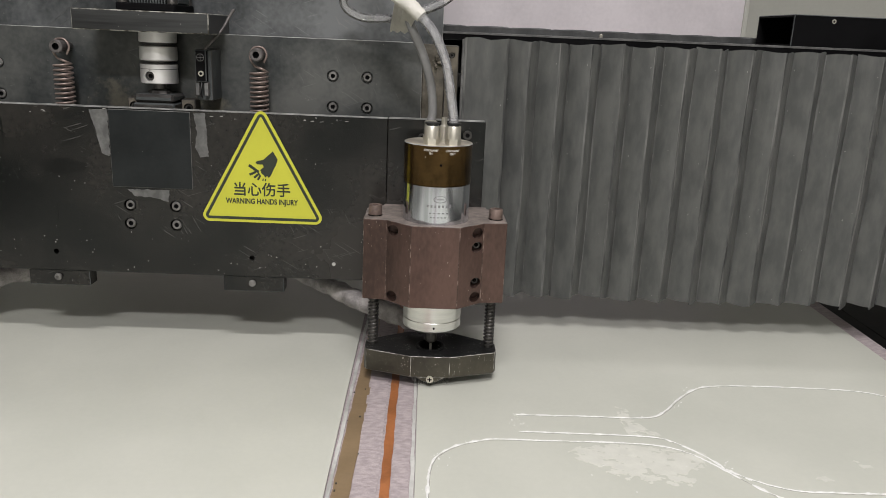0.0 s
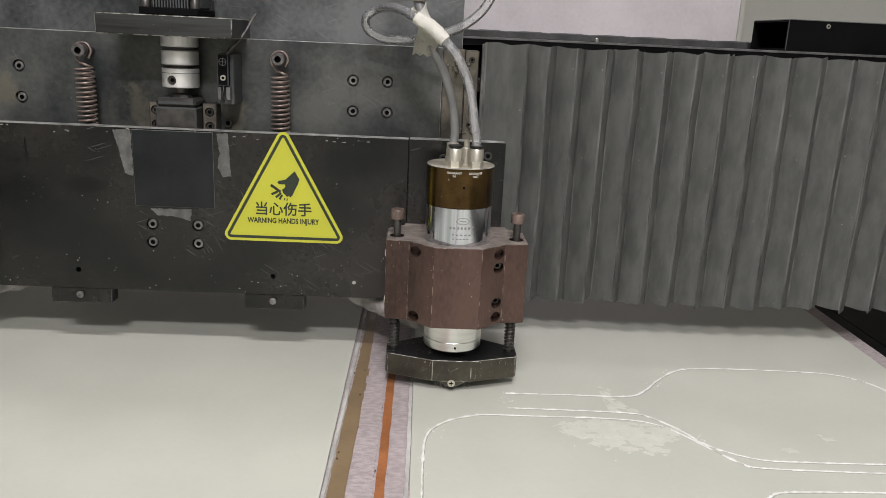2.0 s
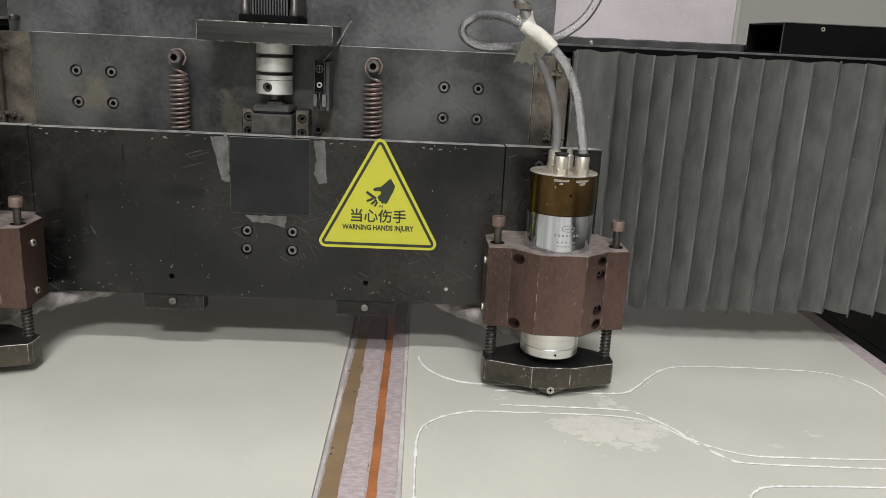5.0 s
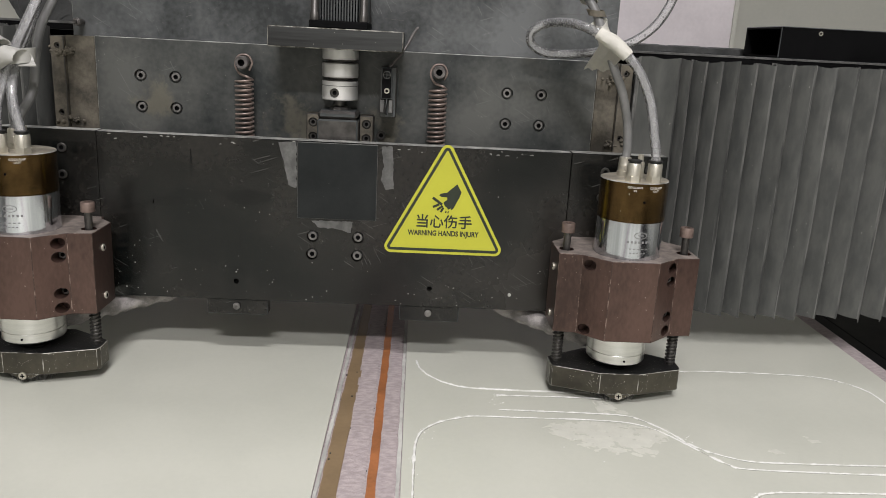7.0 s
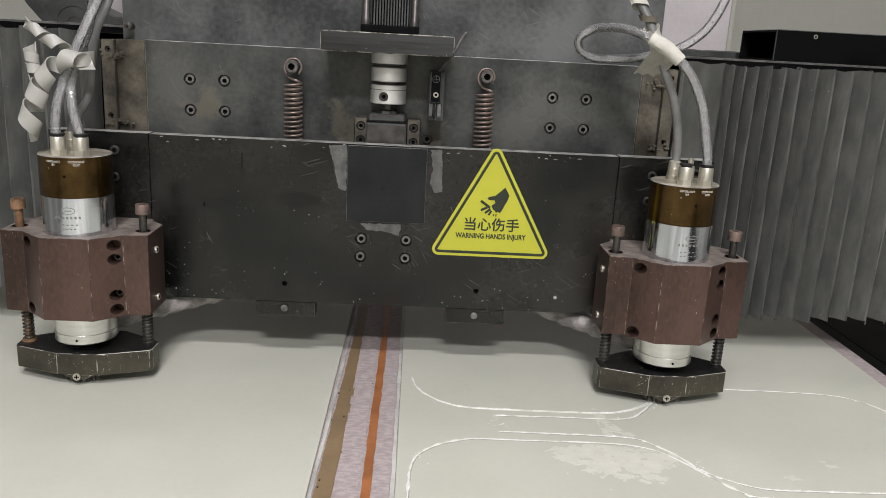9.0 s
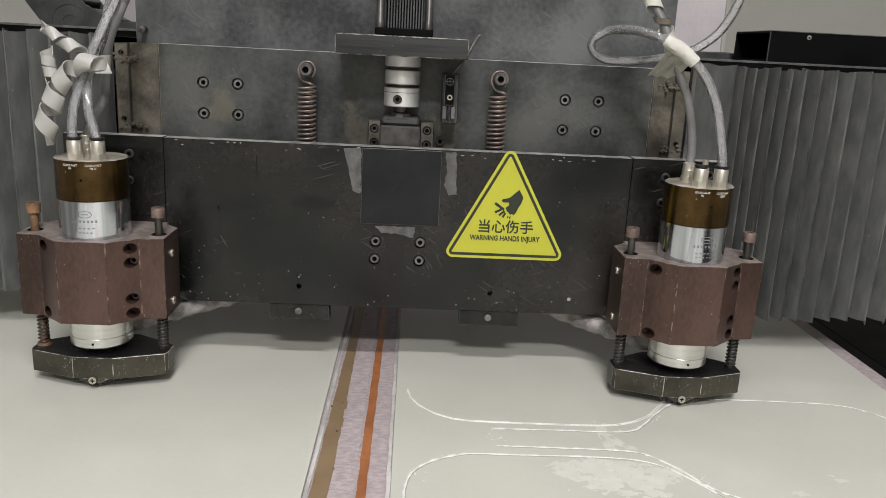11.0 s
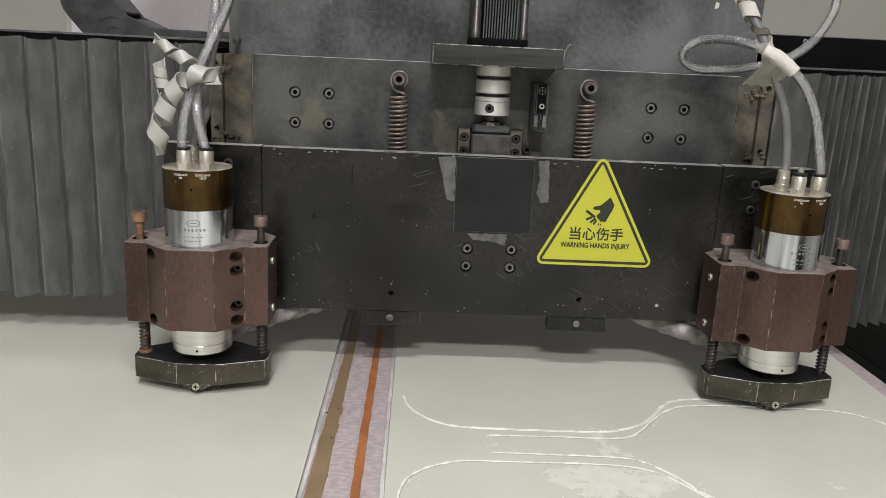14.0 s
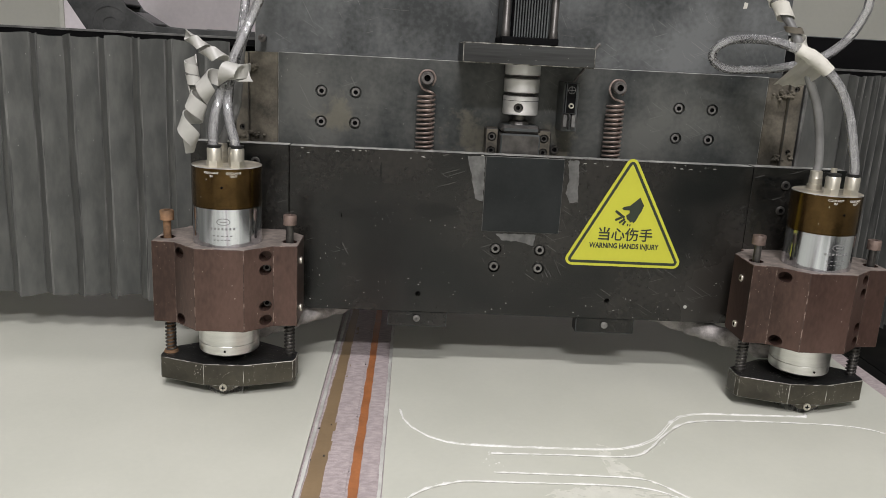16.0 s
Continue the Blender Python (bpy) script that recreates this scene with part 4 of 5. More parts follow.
def spring(x):
    t = thing("tension_spring", (x, 0.0625, 0.29), "brown steel tension spring hooked on a bolt", "spring", "carriage", "springs")
    path = []
    turns, z0, z1, r = 15, 0.275, 0.366, 0.0112
    for k in range(turns * 16 + 1):
        a = 2 * math.pi * k / 16
        path.append(Vector((x + r * math.cos(a), 0.0625 + r * math.sin(a), z0 + (z1 - z0) * k / (turns * 16))))
    hook = smooth_path([(x + r, 0.0625, z1), (x + 0.006, 0.053, z1 + 0.0040), (x - 0.005, 0.058, z1 + 0.008), (x - 0.0108, 0.060, z1 + 0.019), (x - 0.006, 0.060, z1 + 0.030),
                        (x + 0.005, 0.060, z1 + 0.031), (x + 0.0108, 0.060, z1 + 0.022), (x + 0.007, 0.060, z1 + 0.012)], 6)
    part("coil", sweep(path + hook[1:], 0.0016, 8), SPRING, t, smooth=60)
    b = part("bolt", lathe([(0, 0), (0.0060, 0), (0.0060, 0.026), (0, 0.026)], (x, 0.0845, z1 + 0.022), "y", 20), STEEL, t)
    part("head", bolt_head((x, 0.0450, z1 + 0.022), r=0.0086, h=0.012), [SCREWDARK, DEEP], b)


mid_plate()
upper_plate()
motor()
coupling()
sensor()
spring(0.0006)
spring(0.2556)


# ---- plunging head ----
def head_plate():
    t = thing("head_plate", (0.13, 0.0, 0.08), "long scuffed black steel head plate with socket screws", "machine plate", "plunge")
    counter = [(0.0997, 0, 0.1738), (0.1585, 0, 0.1742), (0.0990, 0, 0.1496), (0.1580, 0, 0.1494)]
    small = [(0.0, 0, 0.1082), (0.255, 0, 0.1083)]
    body = carve(box(-0.171, 0.4295, 0.0, 0.022, 0.0825, 0.2976, 0.0007, False), join(bores(counter, 0.0080, 0.0075), bores(small, 0.0036, 0.012)))
    part("plate", top_edge(body, 0.2965), [BLACK, EDGE], t)
    for x0, x1 in ((-0.2950, -0.1715), (0.4300, 0.5535)):
        part("end_plate", top_edge(box(x0, x1, -0.0008, 0.0225, 0.0815, 0.2982, 0.0007, False), 0.297), [BLACK, EDGE], t)
    for x, y, z in counter:
        part("socket_screw", bolt_head((x, 0.0006, z), r=0.0060, h=0.006), SCREW, t, "grey dusty socket screw")
    for x0, x1, bx in ((-0.0392, 0.0400, -0.0005), (0.2160, 0.2958, 0.2545)):
        tab = part("stop_tab", box(x0, x1, 0.002, 0.024, 0.0615, 0.0823, 0.0008), [BLACK, GREYBLACK], t)
        part("screw", lathe([(0, -0.003), (0.003, -0.003), (0.0042, 0), (0.0042, 0.002), (0.0048, 0.002), (0.0046, 0.0035), (0.0020, 0.0042), (0.0018, 0.0025), (0, 0.0025)], (bx, 0.002, 0.0735), "y", 14), SCREW, tab)
    # square cover and scraped glue round it
    part("cover_panel", box(0.0795, 0.1815, -0.0012, 0.0012, 0.1975, 0.2962, 0.0006), [COVER, SCUFF], t)
    rnd = random.Random(6)

    def scuff(outline):
        pts = []
        for a, b in zip(outline, outline[1:] + outline[:1]):
            n = max(2, int(math.dist(a, b) / 0.003))
            pts += [(a[0] + (b[0] - a[0]) * i / n + rnd.uniform(-1, 1) * 0.0007, a[1] + (b[1] - a[1]) * i / n + rnd.uniform(-1, 1) * 0.0007) for i in range(n)]
        part("glue_scuff", prism(pts, -0.0004, 0.0006, "y"), SCUFF, t, "scraped grey glue residue")
    scuff([(0.0555, 0.2945), (0.0785, 0.2955), (0.0788, 0.2365), (0.0685, 0.2400), (0.0640, 0.2620)])
    scuff([(0.1860, 0.2950), (0.2000, 0.2955), (0.2030, 0.2410), (0.1930, 0.2395), (0.1865, 0.2520), (0.1890, 0.2700)])
    scuff([(0.0975, 0.1950), (0.1515, 0.1955), (0.1490, 0.1800), (0.1290, 0.1850), (0.1070, 0.1860)])
    scuff([(0.4340, 0.2945), (0.4700, 0.2960), (0.4480, 0.2900), (0.4370, 0.2780)])
    # oily smudges and dark runs down the paint
    for cx, cz, w, h in ((0.018, 0.222, 0.028, 0.010), (-0.085, 0.212, 0.024, 0.006)):
        ring = [(cx + w * math.cos(k * 0.2244) * (1 + 0.25 * noise.noise((k * 0.4, cx * 50, 0))), cz + h * math.sin(k * 0.2244) * (1 + 0.3 * noise.noise((k * 0.4, 7, cz * 50)))) for k in range(28)]
        part("oil_smudge", prism(ring, -0.0002, 0.0006, "y"), OIL, t, "dark oily smudge")
    for x, z0, z1 in ((-0.055, 0.243, 0.282), (-0.104, 0.135, 0.215), (0.005, 0.150, 0.172)):
        part("oil_run", prism([(x, z0), (x + 0.0014, z0 + 0.002), (x + 0.0020, (z0 + z1) / 2), (x + 0.0012, z1), (x - 0.0004, z1 - 0.004), (x - 0.0006, (z0 + z1) / 2)], -0.0002, 0.0006, "y"), OIL, t, "dark run of oil")
    # chips in the paint
    for _ in range(70):
        x, z = rnd.uniform(-0.16, 0.42), rnd.choice((rnd.uniform(0.085, 0.29), rnd.uniform(0.085, 0.13)))
        q = rnd.uniform(0.0004, 0.0011)
        a = rnd.uniform(0, 6.3)
        part("paint_chip", prism([(x + q * math.cos(a + k * 1.6) * rnd.uniform(0.5, 1.5), z + q * math.sin(a + k * 1.6)) for k in range(4)], -0.0003, 0.0006, "y"), CHIPPED, t)
    for _ in range(26):
        # worn spots just under the top edge
        x, z, l = rnd.uniform(-0.165, 0.42), rnd.uniform(0.2880, 0.2962), rnd.uniform(0.001, 0.006)
        part("paint_chip", prism([(x, z), (x + l, z + rnd.uniform(-0.0008, 0.0004)), (x + l * 0.8, z + 0.0011), (x + l * 0.2, z + 0.0009)], -0.0003, 0.0006, "y"), CHIPPED, t)
    part("paint_chip", lathe([(0, 0), (0.0024, 0), (0.0024, 0.0009), (0, 0.0009)], (0.3625, 0.0003, 0.1040), "y", 12), WHITECLIP, t)
    for x, z in ((0.474, 0.2755), (0.472, 0.2420), (0.531, 0.2810), (-0.2135, 0.2755), (-0.2150, 0.2415)):
        part("side_screw", bolt_head((x, -0.0035, z), r=0.0058, h=0.004), STEEL, t)


COVER = material("blue_black_cover_paint", (0.0075, 0.0105, 0.0115), 0.42, 0.0, 0.4, 16, 200, 0.1, second=(0.0125, 0.0150, 0.0155), spec=0.35, flecks=0.3, fleck_scale=300,
                 fleck_colour=(0.12, 0.13, 0.13))
OIL = material("oily_black_film", (0.0052, 0.0056, 0.0052), 0.24, 0.0, 0.3, 40, 200, 0.05, spec=0.42)
CHIPPED = material("chipped_paint", (0.26, 0.255, 0.235), 0.7, 0.0, 0.3, 200, 600, 0.2)


def sticker():
    t = thing("warning_sticker", (0.27, -0.0008, 0.16), "yellow triangular warning sticker on the black head plate", "sticker", "plunge")
    cx, zb, w, r = 0.2700, 0.1655, 0.0682, 0.0085

    def tri(inset):
        """Rounded triangle; inset in metres."""
        s = w - inset * 0.0
        pts = []
        rad = max(0.0012, r - inset)
        top = zb + 0.1268
        for (px, pz), a0 in (((cx - w, zb), 150), ((cx, top), 30), ((cx + w, zb), -90)):
            for k in range(9):
                a = radians(a0 + 120 - 120 * k / 8 - 0)
                pts.append((px + rad * math.cos(a), pz + rad * math.sin(a)))
        return pts

    def ring(a, b, mat, name, label):
        bm = bmesh.new()
        o, i = tri(a), tri(b)
        for p, q in ((o, i),):
            va = [bm.verts.new((x, -0.0013, z)) for x, z in p]
            vb = [bm.verts.new((x, -0.0013, z)) for x, z in q]
            for k in range(len(p)):
                j = (k + 1) % len(p)
                bm.faces.new((va[k], va[j], vb[j], vb[k]))
        r2 = bmesh.ops.extrude_face_region(bm, geom=bm.faces[:])
        bmesh.ops.translate(bm, verts=[v for v in r2["geom"] if isinstance(v, bmesh.types.BMVert)], vec=(0, 0.0004, 0))
        part(name, bm, mat, t, label)
    part("backing", prism(tri(0.0), -0.0010, -0.0002, "y"), YELLOW, t, "yellow vinyl triangle")
    ring(0.0036, 0.0072, INK, "border", "black rounded border")
    # plain dark pictogram shapes
    blob = [(0.2845, 0.2510), (0.2905, 0.2405), (0.2880, 0.2330), (0.2850, 0.2275), (0.2815, 0.2195), (0.2785, 0.2165), (0.2770, 0.2190), (0.2745, 0.2170), (0.2725, 0.2200),
            (0.2700, 0.2215), (0.2680, 0.2262), (0.2725, 0.2300), (0.2720, 0.2335), (0.2650, 0.2335), (0.2620, 0.2352), (0.2640, 0.2378), (0.2720, 0.2395), (0.2770, 0.2440)]
    part("pictogram", prism(blob, -0.0014, -0.0007, "y"), INK, t, "plain dark pictogram shape")
    for x, z, a, l, h in ((0.2600, 0.2278, -35, 0.015, 0.0034), (0.2585, 0.2218, 25, 0.009, 0.0030), (0.2635, 0.2190, 40, 0.009, 0.0028), (0.2665, 0.2165, 60, 0.007, 0.0026),
                          (0.2715, 0.2140, 75, 0.003, 0.0014), (0.2745, 0.2137, 75, 0.003, 0.0014)):
        c, s = math.cos(radians(a)), math.sin(radians(a))
        part("pictogram", prism([(x + c * u - s * v, z + s * u + c * v) for u, v in ((-l / 2, -h / 2), (l / 2, -h / 2), (l / 2, h / 2), (-l / 2, h / 2))], -0.0014, -0.0007, "y"), INK, t, "plain dark pictogram bar")
    b = lettering("当心伤手", 0.0186, bold=0.00028)
    bmesh.ops.translate(b, verts=b.verts, vec=(0.2695, -0.0012, 0.1995))
    part("lettering", b, INK, t, "bold black Chinese lettering")
    b = lettering("WARNING HANDS INJURY", 0.0096, spread=0.80, bold=0.00028)
    bmesh.ops.translate(b, verts=b.verts, vec=(0.2695, -0.0012, 0.1848))
    part("lettering", b, INK, t, "black capital lettering")


head_plate()
sticker()


def spindle():
    t = thing("spindle", (0.4935, AX, 0.05), "water-cooled milling spindle in bright aluminium with an amber cap", "spindle", "plunge", "spindles")
    c = (0.4935, AX, 0.0)
    part("barrel", lathe([(0, 0.10), (0.0400, 0.10), (0.0400, 0.2332), (0, 0.2332)], c, "z", 64), ALU, t, "polished aluminium barrel", 40)
    cap = part("cap", lathe([(0, 0.2332), (0.0397, 0.2332), (0.0397, 0.2340), (0.0405, 0.2346), (0.0405, 0.2802), (0.0397, 0.2810), (0, 0.2810)], c, "z", 64, mats=(0, 0, 0, 0, 2, 1)), [AMBER, CAPTOP, EDGE], t, "amber anodised cap", 40)
    # a black disc painted in place of the dark inside of a hole
    part("vent_hole", lathe([(0, 0), (0.0014, 0), (0.0014, 0.0008), (0, 0.0008)], (0.4965, AX - 0.0402, 0.2590), "y", 10), DEEP, cap)
    for body, x in (("COOLANT\nIN", -0.009), ("COOLANT\nOUT", 0.0165)):
        part("lettering", wrapped(lettering(body, 0.0036, 0.0001), 0.0406, (0.4935, AX, 0.2738), math.degrees(x / 0.0405)), WHITEINK, cap, "small white lettering")
    nose = part("nose_ring", lathe([(0, 0.0865), (0.0362, 0.0865), (0.0362, 0.0655), (0.0356, 0.0650), (0.0356, 0.0644), (0.0362, 0.0638), (0.0362, 0.0535), (0.0345, 0.0518), (0.012, 0.0518), (0, 0.0518)], c, "z", 64), ALU2, t, "bright nose ring", 40)
    part("set_screw", lathe([(0, 0), (0.0013, 0), (0.0013, 0.001), (0, 0.001)], (0.4960, AX - 0.0364, 0.0585), "y", 10), DEEP, nose)
    part("collet", lathe([(0, 0.0518), (0.0092, 0.0518), (0.0092, 0.0400), (0.0078, 0.0385), (0.0078, 0.0300), (0.0045, 0.0270), (0, 0.0270)], c, "z", 24), STEEL, t, "steel collet", 40)
    part("cutter", lathe([(0, 0.0270), (0.0016, 0.0270), (0.0016, 0.0090), (0.0010, 0.0060), (0.0010, -0.0012), (0, -0.0012)], c, "z", 12), NICKEL, t, "slim steel cutter", 40)
    # maker's mark and data lines as plain shapes
    for z, hw, hh, x in ((0.2108, 0.0155, 0.0014, 0.004), (0.2025, 0.0125, 0.0006, 0.004), (0.1975, 0.0105, 0.0006, 0.003)):
        n = 7 if hh > 0.001 else 5
        for k in range(n):
            a, w = x - hw + 2 * hw * k / n, 2 * hw / n * 0.5
            b = None
            for j in range(4):
                b = box(a + w * j / 4, a + w * (j + 1) / 4, -0.0002, 0.0002, -hh, hh, 0, bm=b)
            part("data_bar", wrapped(b, 0.0401, (0.4935, AX, z)), PRINT, t, "plain grey engraved bar")
    ov = bmesh.new()
    vo = [ov.verts.new((0.004 + 0.0080 * math.cos(2 * math.pi * k / 24), 0, 0.0042 * math.sin(2 * math.pi * k / 24))) for k in range(24)]
    vi = [ov.verts.new((0.004 + 0.0070 * math.cos(2 * math.pi * k / 24), 0, 0.0034 * math.sin(2 * math.pi * k / 24))) for k in range(24)]
    for k in range(24):
        ov.faces.new((vo[k], vo[(k + 1) % 24], vi[(k + 1) % 24], vi[k]))
    part("maker_mark", wrapped(ov, 0.0402, (0.4935, AX, 0.2190)), PRINT, t, "plain oval outline")
    part("maker_mark", wrapped(box(0.0002, 0.0078, -0.0001, 0.0001, -0.0006, 0.0006), 0.0402, (0.4935, AX, 0.2190)), PRINT, t)
    for dx, dy in ((-0.0085, -0.024), (0.0165, -0.022)):
        at = (0.4935 + dx, AX + dy, 0.281)
        f = part("push_fitting", lathe([(0, 0), (0.0092, 0), (0.0092, 0.0065), (0.0084, 0.007)], at, "z", 6), NICKEL, t, "nickel push-in fitting")
        part("sleeve", lathe([(0, 0.0065), (0.0084, 0.0065), (0.0084, 0.0205), (0.0078, 0.0215), (0, 0.0215)], at, "z", 28), NICKEL, f, "", 40)
        part("release_ring", lathe([(0, 0.0215), (0.0066, 0.0215), (0.0066, 0.0228), (0.0082, 0.0232), (0.0082, 0.0250), (0.0058, 0.0252), (0, 0.0252)], at, "z", 28), RUBBER, f, "black release ring", 40)
    at = (0.4935 - 0.010, AX + 0.014, 0.281)
    g = part("cable_gland", lathe([(0, 0), (0.0088, 0), (0.0088, 0.006), (0.0076, 0.0065), (0.0082, 0.009), (0.0076, 0.011), (0.0082, 0.0135), (0.0074, 0.016), (0.0074, 0.022), (0.005, 0.0235), (0, 0.0235)], at, "z", 20), NICKEL, t, "ribbed nickel cable gland", 30)
    at = (0.4935 + 0.006, AX + 0.004, 0.281)
    part("plug", lathe([(0, 0), (0.0055, 0), (0.0055, 0.018), (0.0035, 0.020), (0.0035, 0.028), (0, 0.028)], at, "z", 12), NICKEL, t, "brass plug", 40)
    return t


CAPTOP = material("greasy_light_metal_top", (0.50, 0.46, 0.38), 0.4, 0.6, 0.3, 60, 260, 0.15)


def clamp():
    t = thing("spindle_clamp", (0.4935, AX, 0.089), "brown anodised clamp block with counterbored holes round the spindle", "clamp block", "plunge", "spindle clamps")
    x = 0.4935
    half = [(0.0285, -0.119), (0.0580, -0.0925), (0.0860, -0.0890), (0.0860, -0.030), (0.066, -0.010), (0.066, -0.0012)]
    outline = [(x + a, y) for a, y in half] + [(x - a, y) for a, y in half[::-1]]
    b = prism(outline, 0.0885, 0.1885, "z", 0.0006)
    cut = lathe([(0, 0.05), (0.0402, 0.05), (0.0402, 0.25), (0, 0.25)], (x, AX, 0), "z", 48)
    n = Vector((0.0265, -0.0295)).normalized()
    for side in (1, -1):
        zs = (0.1780, 0.1610, 0.1165, 0.0985) if side > 0 else (0.1780, 0.0965)
        for z in zs:
            c = lathe([(0, -0.016), (0.0066, -0.016), (0.0066, 0.012), (0, 0.012)], (0, 0, 0), "z", 20)
            bmesh.ops.transform(c, verts=c.verts, matrix=Matrix.Translation((x + side * 0.0500, -0.0985, z)) @ Vector((0, 0, 1)).rotation_difference(Vector((side * 0.04, -1, 0))).to_matrix().to_4x4())
            cut = join(cut, c)
        cut = join(cut, lathe([(0, 0.170), (0.0092, 0.170), (0.0092, 0.20), (0, 0.20)], (x + side * 0.0735, -0.066, 0), "z", 24))
    b = carve(b, cut)
    for f in b.faces:
        if f.normal.z > 0.9 and f.calc_center_median().z > 0.187:
            f.material_index = 2
    part("block", b, [BROWN, BROWNEDGE, BROWNTOP], t, "brown anodised block with worn pale edges")
    for side in (1, -1):
        for z in ((0.1610, 0.1165) if side > 0 else ()):
            part("socket_screw", bolt_head((x + side * 0.0497, -0.0880, z), (side * 0.04, -1, 0), r=0.0050, h=0.005), STEEL, t)
        for z in (0.164, 0.103):
            part("side_screw", bolt_head((x + side * 0.0880, -0.060, z), (side, 0, 0), r=0.0045, h=0.003), NICKEL, t)
        part("bush", lathe([(0, 0.171), (0.0086, 0.171), (0.0086, 0.1745), (0, 0.1745)], (x + side * 0.0735, -0.066, 0), "z", 20), DEEP, t)
    return t


def foot(rust=False):
    t = thing("pressure_foot", (0.4935, AX, 0.0), "chipped dark bronze pressure foot on sprung guide rods", "pressure foot", "carriage", "pressure feet")
    x = 0.4935
    half = [(0.0240, -0.1050), (0.0805, -0.0850), (0.0830, -0.0790), (0.0830, -0.055), (0.060, -0.040), (0.030, -0.022)]
    outline = [(x + a, y) for a, y in half] + [(x - a, y) for a, y in half[::-1]]
    b = carve(prism(outline, 0.0135, 0.0410, "z", 0.0006), lathe([(0, -0.01), (0.0190, -0.01), (0.0190, 0.06), (0, 0.06)], (x, AX, 0), "z", 40))
    for f in b.faces:
        if f.normal.z > 0.9 and f.calc_center_median().z > 0.0405:
            f.material_index = 2
    part("plate", b, [FOOT, FOOTEDGE, FOOTTOP], t, "chipped bronze-black plate with bright edges")
    part("ring", lathe([(0.0150, 0.0300), (0.0186, 0.0300), (0.0186, 0.0425), (0.0165, 0.0432), (0.0150, 0.0425), (0.0150, 0.0300)], (x, AX, 0), "z", 40), FOOTTOP, t, "black guide ring", 40)
    rnd = random.Random(31)
    br = None
    for k in range(420):
        a = rnd.uniform(0, 2 * math.pi)
        r = rnd.uniform(0.0225, 0.0300)
        p = Vector((x + r * math.cos(a), AX + r * math.sin(a), 0.0138))
        q = p + Vector((math.cos(a) * 0.0015 + rnd.gauss(0, 0.0018), math.sin(a) * 0.0015 + rnd.gauss(0, 0.0018), -0.0132 + rnd.uniform(0, 0.007)))
        br = sweep([p, (p + q) / 2 + Vector((0, 0, 0.001)), q], 0.00035, 3, br, cap=False)
    tagged(part("brush_ring", br, BRISTLE, t, "dirty dark brush ring touching the board"), kind="stuff")
    pan = lathe([(0, -0.001), (0.0022, -0.001), (0.0042, 0.0005), (0.0046, 0.002), (0.0046, 0.003), (0, 0.003)], (x, -0.1060, 0.0125), "y", 18)
    s = part("cross_screw", pan, NICKEL, t, "bright cross-head screw", 40)
    # a black cross laid on for the shade in the recess
    bmesh_slot = box(x - 0.0027, x + 0.0027, -0.1095, -0.1080, 0.0119, 0.0131)
    part("slot", box(x - 0.0006, x + 0.0006, -0.1095, -0.1080, 0.0098, 0.0152, 0, bm=bmesh_slot), DEEP, s)
    part("lug", prism([(x - 0.018, 0.0136), (x + 0.018, 0.0136), (x + 0.008, 0.0075), (x - 0.008, 0.0075)], -0.1045, -0.1000, "y", 0.0006), [FOOT, FOOTEDGE], t)
    for side in (1, -1):
        rod = part("guide_rod", lathe([(0, 0.040), (0.0046, 0.040), (0.0046, 0.213), (0, 0.213)], (x + side * 0.0735, -0.066, 0), "z", 18), RUST if (rust and side < 0) else STEEL, t, "", 40)
        mat = RUST if (rust and side < 0) else RUSTY
        head = part("cap_head", lathe([(0, 0.2144), (0.0034, 0.2144), (0.0036, 0.2216), (0.0076, 0.2216), (0.0082, 0.2208), (0.0082, 0.2098), (0.0046, 0.2094), (0, 0.2094)], (x + side * 0.0735, -0.066, 0), "z", 22), mat, rod, "rust-brown socket cap head", 40)
        path = [Vector((x + side * 0.0735 + 0.0060 * math.cos(k * math.pi / 6), -0.066 + 0.0060 * math.sin(k * math.pi / 6), 0.042 + 0.075 * k / 192)) for k in range(193)]
        part("coil_spring", sweep(path, 0.0011, 6), STEEL, rod, "dark coil spring", 60)
        if rust and side < 0:
            part("collar", lathe([(0.0048, 0.0405), (0.009, 0.0405), (0.008, 0.0440), (0.0048, 0.0445)], (x + side * 0.0735, -0.066, 0), "z", 18), RUST, rod, "rusty collar")
    return t


def hose(points, label):
    random.seed(44)
    b = sweep(smooth_path(points, 9), lambda u: 0.0125 + 0.0010 * math.sin(u * 60), 16, wobble=0.10)
    solo("dust_hose", b, FLUFF, points[0], label, "hose", "carriage", "dust hoses", smooth=70)


LEFT = -0.2333 - 0.4935
sp = spindle()
RIDE["plunge"].append(copy_thing(sp, pose(-0.2333, AX, 0.05)))
BASE[RIDE["plunge"][-1]] = Vector((-0.2333, AX, 0.05))
cl = clamp()
RIDE["plunge"].append(copy_thing(cl, pose(-0.2333, AX, 0.089)))
BASE[RIDE["plunge"][-1]] = Vector((-0.2333, AX, 0.089))
foot()
left_foot = foot(True)
BASE[left_foot] = Vector((-0.2333, AX, 0.0))
left_foot.location = BASE[left_foot]
hose([(0.500, -0.040, 0.058), (0.468, -0.024, 0.057), (0.432, -0.002, 0.061), (0.397, 0.022, 0.066), (0.357, 0.060, 0.070), (0.30, 0.12, 0.074)], "grey dust-furred suction hose behind the pressure foot")
hose([(-0.240, -0.040, 0.058), (-0.207, -0.024, 0.060), (-0.173, -0.002, 0.066), (-0.141, 0.022, 0.070), (-0.100, 0.060, 0.073), (-0.05, 0.12, 0.075)], "grey dust-furred suction hose behind the pressure foot")


